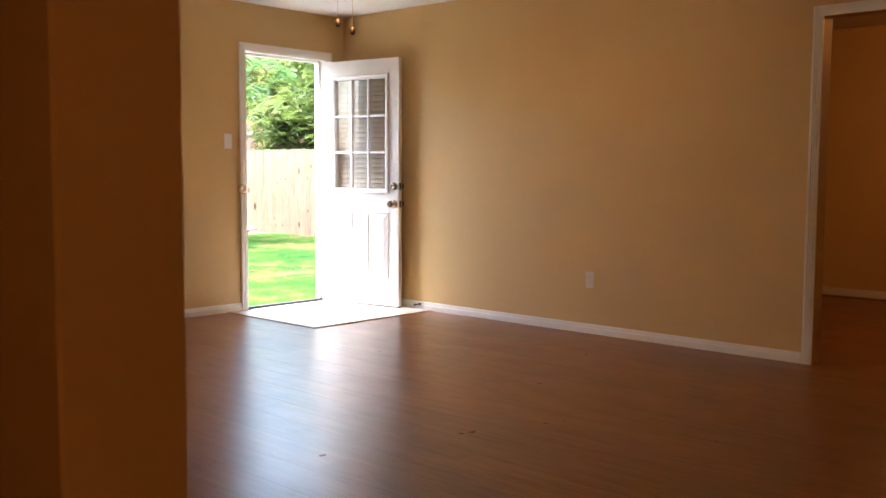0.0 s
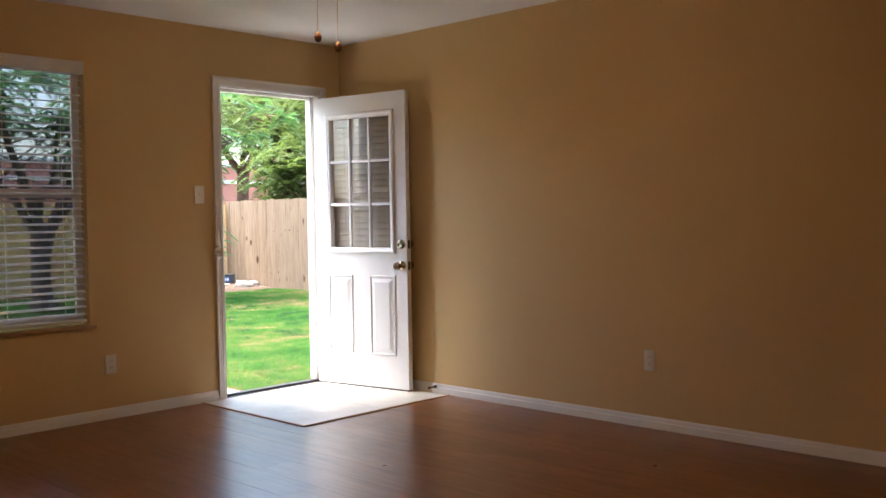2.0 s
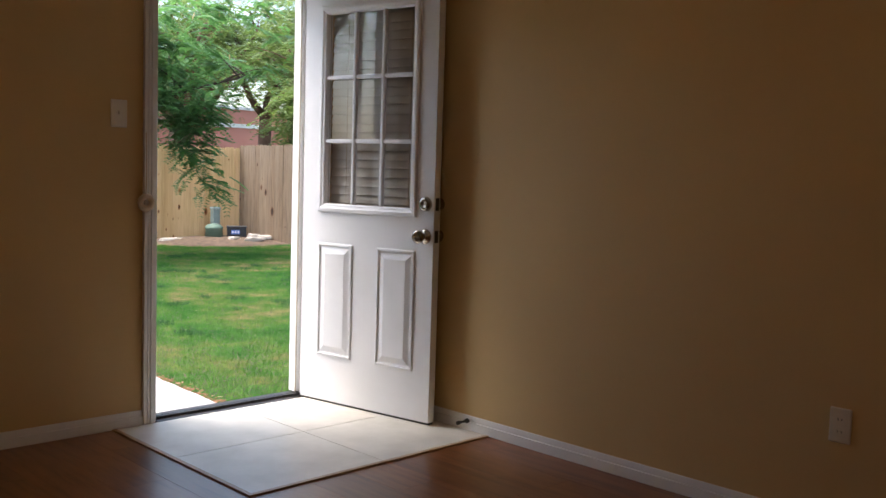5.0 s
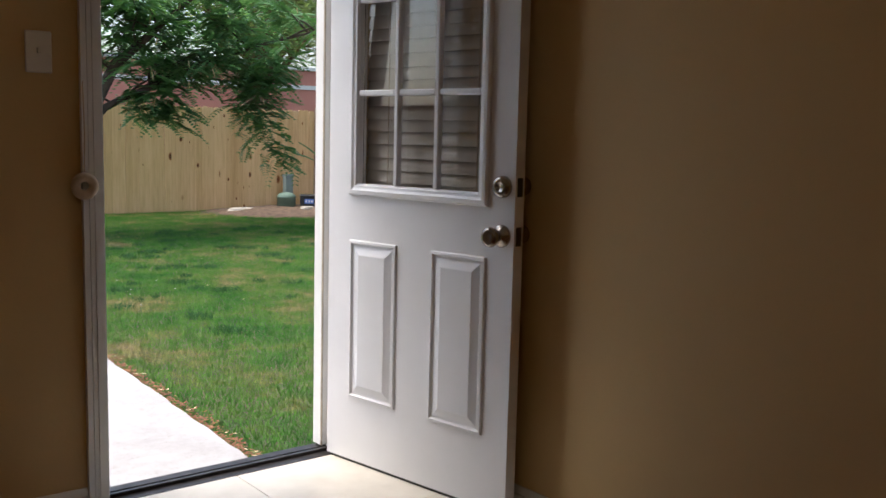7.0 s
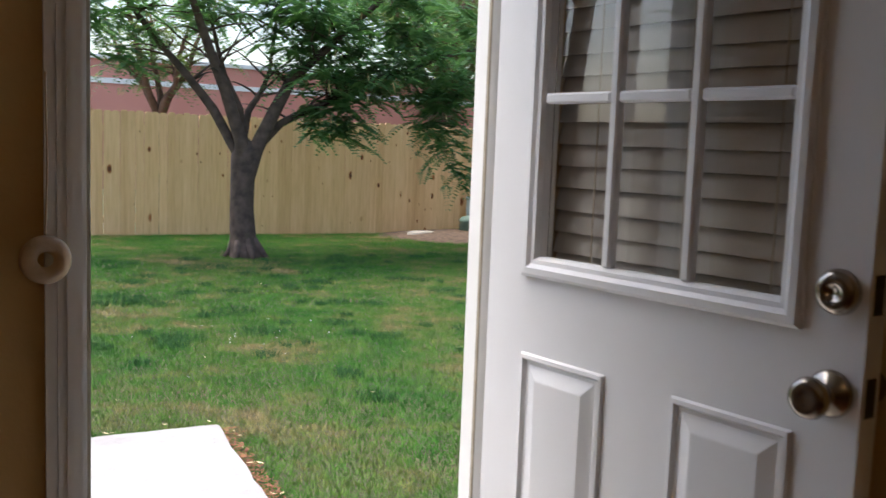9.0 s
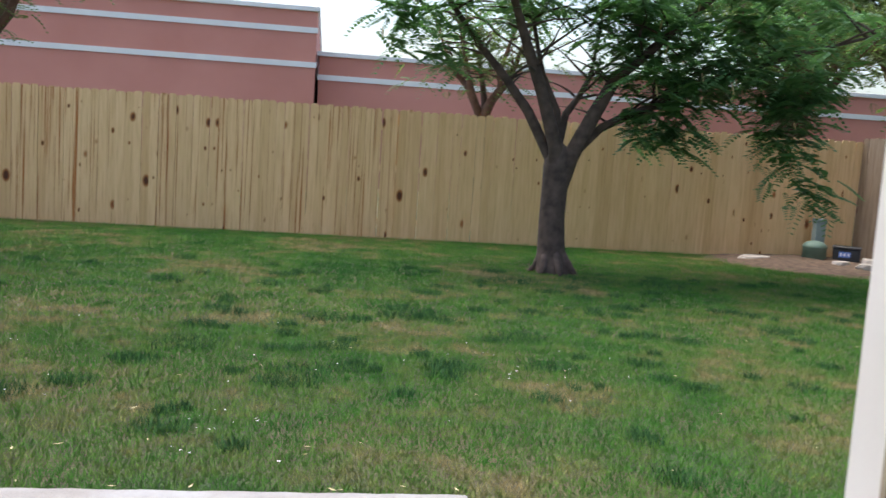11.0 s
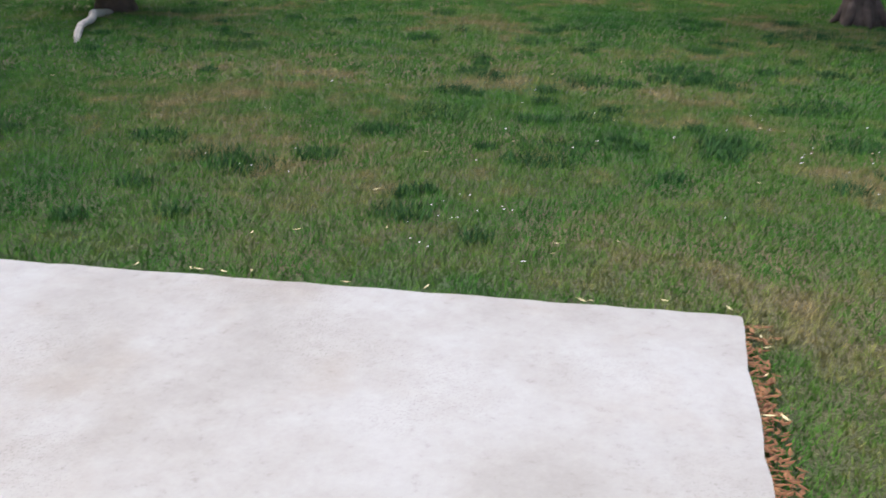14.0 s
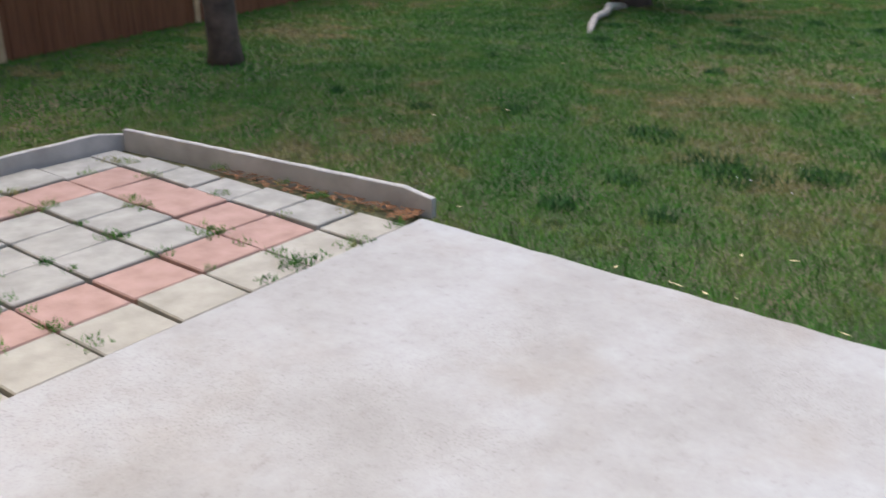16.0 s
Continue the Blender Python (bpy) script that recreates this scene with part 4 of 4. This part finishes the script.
def edging(length):
    """A cast strip with an uneven, chipped top edge."""
    bm = bmesh.new()
    n = int(length / 0.07)
    rg = random.Random(int(length * 100))
    rows_ = []
    for k in range(n + 1):
        z = -0.124 + rg.uniform(-0.0015, 0.0015)
        if k > n - 2:
            z -= 0.014 * (k - n + 2)
        w = 0.015 + rg.uniform(-0.001, 0.001)
        rows_.append([bm.verts.new((length * k / n, y, h)) for y, h in ((-0.017, GZ - 0.08), (-w, z - 0.004), (-w * 0.75, z), (w * 0.75, z), (w, z - 0.004), (0.017, GZ - 0.08))])
    for a, b in zip(rows_, rows_[1:]):
        for q in range(6):
            bm.faces.new((a[q], a[(q + 1) % 6], b[(q + 1) % 6], b[q]))
    bm.faces.new(rows_[0][::-1])
    bm.faces.new(rows_[-1])
    return bm


part("edging", edging(1.80), "kerb", kerb).matrix_basis = pose(-4.86, 2.70, 0, 0, 0, 6.6)
part("edging", edging(3.0), "kerb", kerb).matrix_basis = pose(-4.88, -0.30, 0, 0, 0, 90)

# ---- lawn ----
gen = np.random.default_rng(7)


def blades(n, x0, x1, y0, y1, keep, h, w):
    x, y = gen.uniform(x0, x1, n), gen.uniform(y0, y1, n)
    k = keep(x, y)
    x, y = x[k], y[k]
    n = len(x)
    a, lean, b = gen.uniform(0, 2 * np.pi, n), gen.uniform(0, 2 * np.pi, n), gen.uniform(0.2, 0.9, n)
    hh, ww = gen.uniform(*h, n), gen.uniform(*w, n)
    p = np.stack([x, y, np.full(n, GZ)], 1)
    s = np.stack([np.cos(a), np.sin(a), 0 * a], 1) * ww[:, None] / 2
    t = np.stack([np.cos(lean) * b * hh, np.sin(lean) * b * hh, hh], 1)
    return np.stack([p - s, p + s, p + t], 1).reshape(-1, 3)


def grass_object(name, points, material, label):
    data = bpy.data.meshes.new(name)
    n = len(points) // 3
    data.vertices.add(3 * n)
    data.vertices.foreach_set("co", points.ravel())
    data.loops.add(3 * n)
    data.loops.foreach_set("vertex_index", np.arange(3 * n))
    data.polygons.add(n)
    data.polygons.foreach_set("loop_start", np.arange(0, 3 * n, 3))
    data.update(calc_edges=True)
    data.materials.append(M[material])
    return tagged(new(name, data), label, "grass", "", "stuff")


def off_paving(x, y):
    slab = (x > SX0 - 0.01) & (x < slab_side(y)) & (y < SY1)
    pave = (x > -4.91) & (x < SX0) & (y < 2.72 + 0.116 * (x + 4.86))
    bed = ((x - 6.6) / 1.9) ** 2 + ((y - 11.9) / 1.7) ** 2 < gen.uniform(0.5, 1.1, len(x))
    return ~(slab | pave | bed) & (y > 0.15)


near = blades(480000, -5.5, 3.2, 0.15, 6.0, off_paving, (0.012, 0.036), (0.003, 0.006))
far = blades(760000, -8.25, 7.05, 0.15, 12.3, lambda x, y: off_paving(x, y) & ~((x > -5.5) & (x < 3.2) & (y < 6.0)), (0.012, 0.038), (0.005, 0.010))
grass_object("lawn_grass", np.concatenate([near, far]), "grass", "short patchy green lawn grass with dry spots")
tufts = []
thick = [(-0.78, 4.74, 0.26), (-1.53, 5.35, 0.28), (0.77, 5.06, 0.24), (0.14, 4.97, 0.24), (-3.47, 7.2, 0.3), (-2.29, 4.16, 0.22), (-2.9, 4.56, 0.2), (-0.47, 4.88, 0.18), (0.1, 6.64, 0.3), (-0.65, 6.4, 0.25), (0.75, 5.91, 0.28), (2.13, 8.93, 0.4), (1.22, 8.74, 0.4), (2.94, 8.91, 0.4), (0.87, 3.09, 0.14), (-2.48, 4.27, 0.2), (-1.78, 4.92, 0.18), (-1.98, 4.39, 0.16)]
for k in range(320):
    if k < len(thick):
        cx, cy, r = thick[k]
    else:
        cx, cy, r = gen.uniform(-5, 4.5), gen.uniform(3.3, 9.5), gen.uniform(0.04, 0.17)
    if k < len(thick) or gen.random() < 0.2 + 0.4 * (cx > -1.5):
        n = int(2600 * r)
        b = blades(n, cx - r, cx + r, cy - r * 0.8, cy + r * 0.8, lambda x, y: off_paving(x, y) & (((x - cx) ** 2 + (y - cy) ** 2) < r * r * gen.uniform(0.2, 1, len(x))), (0.025, 0.06), (0.004, 0.008))
        tufts.append(b)
grass_object("grass_tufts", np.concatenate(tufts), "tuft", "dark blue-green taller grass tufts in the lawn")

# ---- small things in the yard ----
M["litter"] = mottled("dry_leaf", (0.12, 0.05, 0.02), (0.27, 0.125, 0.05), 30, 0.8)
M["straw"] = mottled("straw_leaf", (0.55, 0.46, 0.22), (0.70, 0.62, 0.38), 30, 0.7)
M["petal"] = mottled("white_petal", (0.74, 0.74, 0.76), (0.82, 0.82, 0.84), 30, 0.6, 60, 0)
M["mulch"] = mottled("bark_mulch", (0.065, 0.042, 0.028), (0.165, 0.11, 0.075), 12, 0.95, 30, 1.0)
M["stone"] = mottled("field_stone", (0.36, 0.32, 0.28), (0.55, 0.50, 0.45), 8, 0.9, 40, 0.6)
M["green_box"] = mottled("green_plastic", (0.10, 0.17, 0.13), (0.16, 0.24, 0.19), 6, 0.6)
M["grey_box"] = mottled("grey_green_metal", (0.20, 0.26, 0.25), (0.28, 0.34, 0.33), 6, 0.6)
M["black_box"] = mottled("black_plastic", (0.015, 0.017, 0.022), (0.03, 0.033, 0.04), 8, 0.5)
M["blue_mark"] = shader("blue_label", 0.5, 0, (0.10, 0.20, 0.55))
M["white_mark"] = shader("pale_label", 0.5, 0, (0.75, 0.77, 0.8))
rng = random.Random(21)


def scatter(name, spots, size, material, label, category, curl=0.4, z=GZ + 0.02, long=1.6):
    verts, faces = [], []
    for x, y in spots:
        a, s = rng.uniform(0, 2 * math.pi), rng.uniform(*size)
        c, n = math.cos(a), math.sin(a)
        zz = z + rng.uniform(0, 0.012)
        i = len(verts)
        for px, py, pz in ((-long, 0, 0.3 * curl), (0, -0.5, 0), (long, 0, 0.5 * curl), (0, 0.5, 0.15 * curl)):
            verts.append((x + s * (c * px - n * py), y + s * (n * px + c * py), zz + s * pz))
        faces += [(i, i + 1, i + 2), (i, i + 2, i + 3)]
    return tagged(cloud(name, verts, faces, material), label, category, "", "stuff")


spots = [(slab_side(y) + abs(rng.gauss(0.025, 0.03)), y) for y in [rng.uniform(0.4, 2.75) for _ in range(700)]]
spots += [(-3.1 - x * 1.1, 2.84 - 0.11 * x + rng.gauss(0, 0.035)) for x in [rng.random() ** 1.6 for _ in range(420)]]
scatter("leaf_litter", spots, (0.005, 0.015), "litter", "rust-brown dry leaf litter along the slab edge", "leaf litter", 0.6, -0.215)
spots = [(rng.uniform(-4.5, 4), rng.uniform(2.95, 8)) for _ in range(46)] + [(-1.40, 3.35), (-0.49, 3.38), (-1.43, 4.43)]
spots += [(rng.uniform(-2.6, -0.1), 2.82 + abs(rng.gauss(0, 0.02))) for _ in range(12)]
spots += [(slab_side(y) + rng.uniform(0.0, 0.08), y) for y in [rng.uniform(0.6, 2.7) for _ in range(14)]]
scatter("fallen_pods", spots, (0.005, 0.011), "straw", "pale straw-coloured fallen pods and leaves on the grass", "fallen leaves", 0.5, GZ + 0.035, 2.2)
spots = [(-1.2 + rng.gauss(0, 0.10), 3.56 + rng.gauss(0, 0.10)) for _ in range(10)] + [(-1.24, 3.2), (-1.28, 3.22), (-1.20, 3.15), (-0.83, 3.07), (-0.84, 3.06), (-2.25, 4.0), (-2.19, 4.0), (-0.96, 3.63), (-0.92, 3.6)]
spots += [(0.46 + rng.gauss(0, 0.06), 4.62 + rng.gauss(0, 0.08)) for _ in range(4)] + [(0.31 + rng.gauss(0, 0.05), 5.27 + rng.gauss(0, 0.1)) for _ in range(5)] + [(rng.uniform(-3, 2), rng.uniform(3.2, 6)) for _ in range(26)]
scatter("white_clover_flowers", spots, (0.007, 0.013), "petal", "small white clover flowers scattered in the lawn", "flowers", 0.8, GZ + 0.05, 0.6)
# weeds in the paver joints
weeds = []
for _ in range(85):
    i, j = rng.randrange(7), rng.randrange(8)
    cx, cy = -3.05 - i * CW + rng.gauss(0, 0.012), 2.755 - j * CD + rng.gauss(0, 0.015)
    if rng.random() < 0.5:
        cx += rng.uniform(-0.1, 0.1)
    else:
        cy += rng.uniform(-0.1, 0.1)
    cx = min(cx, -3.085)
    r = rng.uniform(0.02, 0.055)
    b = blades(int(900 * r), cx - r, cx + r, cy - r, cy + r, lambda x, y: x > -6, (0.008, 0.030), (0.003, 0.007))
    b[:, 2] += 0.033
    weeds.append(b)
grass_object("joint_weeds", np.concatenate(weeds), "weed", "small green weeds in the paver joints")

# raised bed in the far corner
bm = bmesh.new()
rows_ = []
for r in range(9):
    rr = r / 8
    rows_.append([bm.verts.new((6.3 + 1.75 * rr * math.cos(a) * (1 + 0.08 * math.sin(3 * a)), 11.7 + 1.35 * rr * math.sin(a), GZ - 0.01 + 0.10 * (1 - rr * rr) + rng.uniform(-0.012, 0.012) * (r < 8))) for a in [2 * math.pi * k / 40 for k in range(40)]])
for a, b in zip(rows_, rows_[1:]):
    for k in range(40):
        bm.faces.new((a[k], a[(k + 1) % 40], b[(k + 1) % 40], b[k]))
bmesh.ops.remove_doubles(bm, verts=bm.verts, dist=0.02)
solid("ground_mulch_bed", bm, "mulch", "low bare mulch bed in the fence corner", "flower bed", "structure", True)
box_t = thing("utility_box", pose(6.25, 11.85, -0.17), "low green plastic utility box in the mulch bed", "utility box")
bm = bmesh.new()
lathe(bm, [(0.17, 0), (0.16, 0.16), (0.17, 0.17), (0.17, 0.20), (0.12, 0.25), (0.03, 0.27)], None, 20)
part("housing", bm, "green_box", box_t, "", True)
ped = thing("utility_pedestal", pose(6.42, 12.1, -0.16), "narrow grey-green utility pedestal beside the fence", "utility post")
part("post", block(-0.075, 0.075, -0.06, 0.06, 0, 0.50, 0.008), "grey_box", ped)
part("cap", block(-0.085, 0.085, -0.07, 0.07, 0.50, 0.56, 0.012), "grey_box", ped)
crate = thing("storage_box", pose(6.68, 11.75, -0.15, 0, 0, -32), "small black box with a blue label on the mulch", "box")
part("body", block(-0.18, 0.18, -0.12, 0.12, 0, 0.17, 0.01), "black_box", crate)
part("lid", block(-0.19, 0.19, -0.13, 0.13, 0.17, 0.20, 0.008), "black_box", crate)
part("label", block(-0.10, 0.06, -0.1225, -0.1205, 0.05, 0.13), "blue_mark", crate, "blue label with pale bars")
for x in (-0.07, -0.02, 0.03):
    part("label_bar", block(x - 0.014, x + 0.014, -0.1245, -0.1228, 0.07, 0.11), "white_mark", crate, "pale bar")


def rock(x, y, sx, sy, sz, turn):
    bm = bmesh.new()
    bmesh.ops.create_icosphere(bm, subdivisions=2, radius=1)
    for v in bm.verts:
        k = 1 + 0.25 * noise.noise(v.co * 1.3 + Vector((x * 3, y, 0)))
        v.co = Vector((v.co.x * sx * k, v.co.y * sy * k, max(-0.5, min(v.co.z, 0.55)) * sz * k))
    ob = solid("rock", bm, "stone", "flat tan stone lying on the mulch bed", "stone")
    tagged(ob, group="stones in the bed")
    ob.matrix_world = pose(x, y, -0.155 if x > 5.6 else GZ + 0.03, 0, 0, turn)


for row in ((5.35, 11.8, 0.26, 0.15, 0.10, 10), (6.95, 11.2, 0.24, 0.13, 0.10, 40), (6.6, 11.0, 0.20, 0.10, 0.08, -20), (6.9, 11.5, 0.2, 0.12, 0.12, 70), (6.35, 11.3, 0.14, 0.09, 0.07, 15)):
    rock(*row)
root = thing("surface_root", pose(-5.05, 7.85, GZ), "pale bare root on the lawn beside the tree", "root")
bm = bmesh.new()
tube(bm, [(0.26, -0.75, -0.02), (0.17, -0.55, 0.035), (0.02, -0.22, 0.05), (-0.05, 0.1, 0.05), (-0.20, 0.42, 0.05), (-0.22, 0.75, 0.0)], [0.022, 0.032, 0.03, 0.034, 0.042, 0.05], 9)
part("root", bm, "stone", root, "", True)

# ---- entry tiles, planks ----
entry = thing("floor_entry", pose(0, 0, 0), "cream tile landing inside the back door with oak edging", "floor tiles", "", "structure")
EX0, EY0 = -1.215, -1.075
for i in range(2):
    for j in range(2):
        w, d = -EX0 / 2, -EY0 / 2
        part("tile", block(EX0 + i * w + 0.0015, EX0 + (i + 1) * w - 0.0015 - 0.016 * i, EY0 + j * d + 0.0015, EY0 + (j + 1) * d - 0.0015 - 0.02 * j, -0.004, 0.0045, 0.001), "tile", entry)
part("edging_strip", block(EX0 - 0.02, EX0, EY0 - 0.02, -0.02, -0.004, 0.007, 0.002), "strip", entry, "oak edging strip")
part("edging_strip", block(EX0, -0.016, EY0 - 0.02, EY0, -0.004, 0.007, 0.002), "strip", entry, "oak edging strip")
PWD, PLN = 0.192, 1.22
plank_mesh = {}


def plank(x0, x1, y0, y1):
    key = (round(x1 - x0, 3), round(y1 - y0, 3))
    if key not in plank_mesh:
        plank_mesh[key] = mesh_of("plank", block(0.0002, key[0] - 0.0002, 0.0002, key[1] - 0.0002, -0.011, 0, 0.0003), "plank")
    p = new("plank", plank_mesh[key])
    p.parent = floor
    p.matrix_basis = Matrix.Translation((x0, y0, 0))


rest = bmesh.new()
k = 0
x = -0.016
while x > -8.0:
    y = -0.016 - PLN * ((k * 0.37) % 1.0)
    ends = [-0.016]
    while y > -9.0:
        if ends[-1] - y > 0.05:
            ends.append(y)
        y -= PLN
    ends.append(-8.99)
    for a, b in zip(ends, ends[1:]):
        if x > -5.6 and a > -6.6:
            plank(x - PWD, x, b, a)
        else:
            box(rest, x - PWD + 0.0006, x - 0.0006, b + 0.0006, a - 0.0006, -0.011, 0)
    x -= PWD
    k += 1
x = -0.016
k = 0
while x < 3.2:
    for n in range(7):
        y = -1.42 - n * PLN + 0.45 * (k % 3)
        box(rest, x + 0.0006, x + PWD - 0.0006, max(y - PLN, -8.99) + 0.0006, min(y, -1.42) - 0.0006, -0.011, 0)
    x += PWD
    k += 1
tagged(part("planks", rest, "plank_rest", floor, "red-brown laminate planks"), kind="stuff")
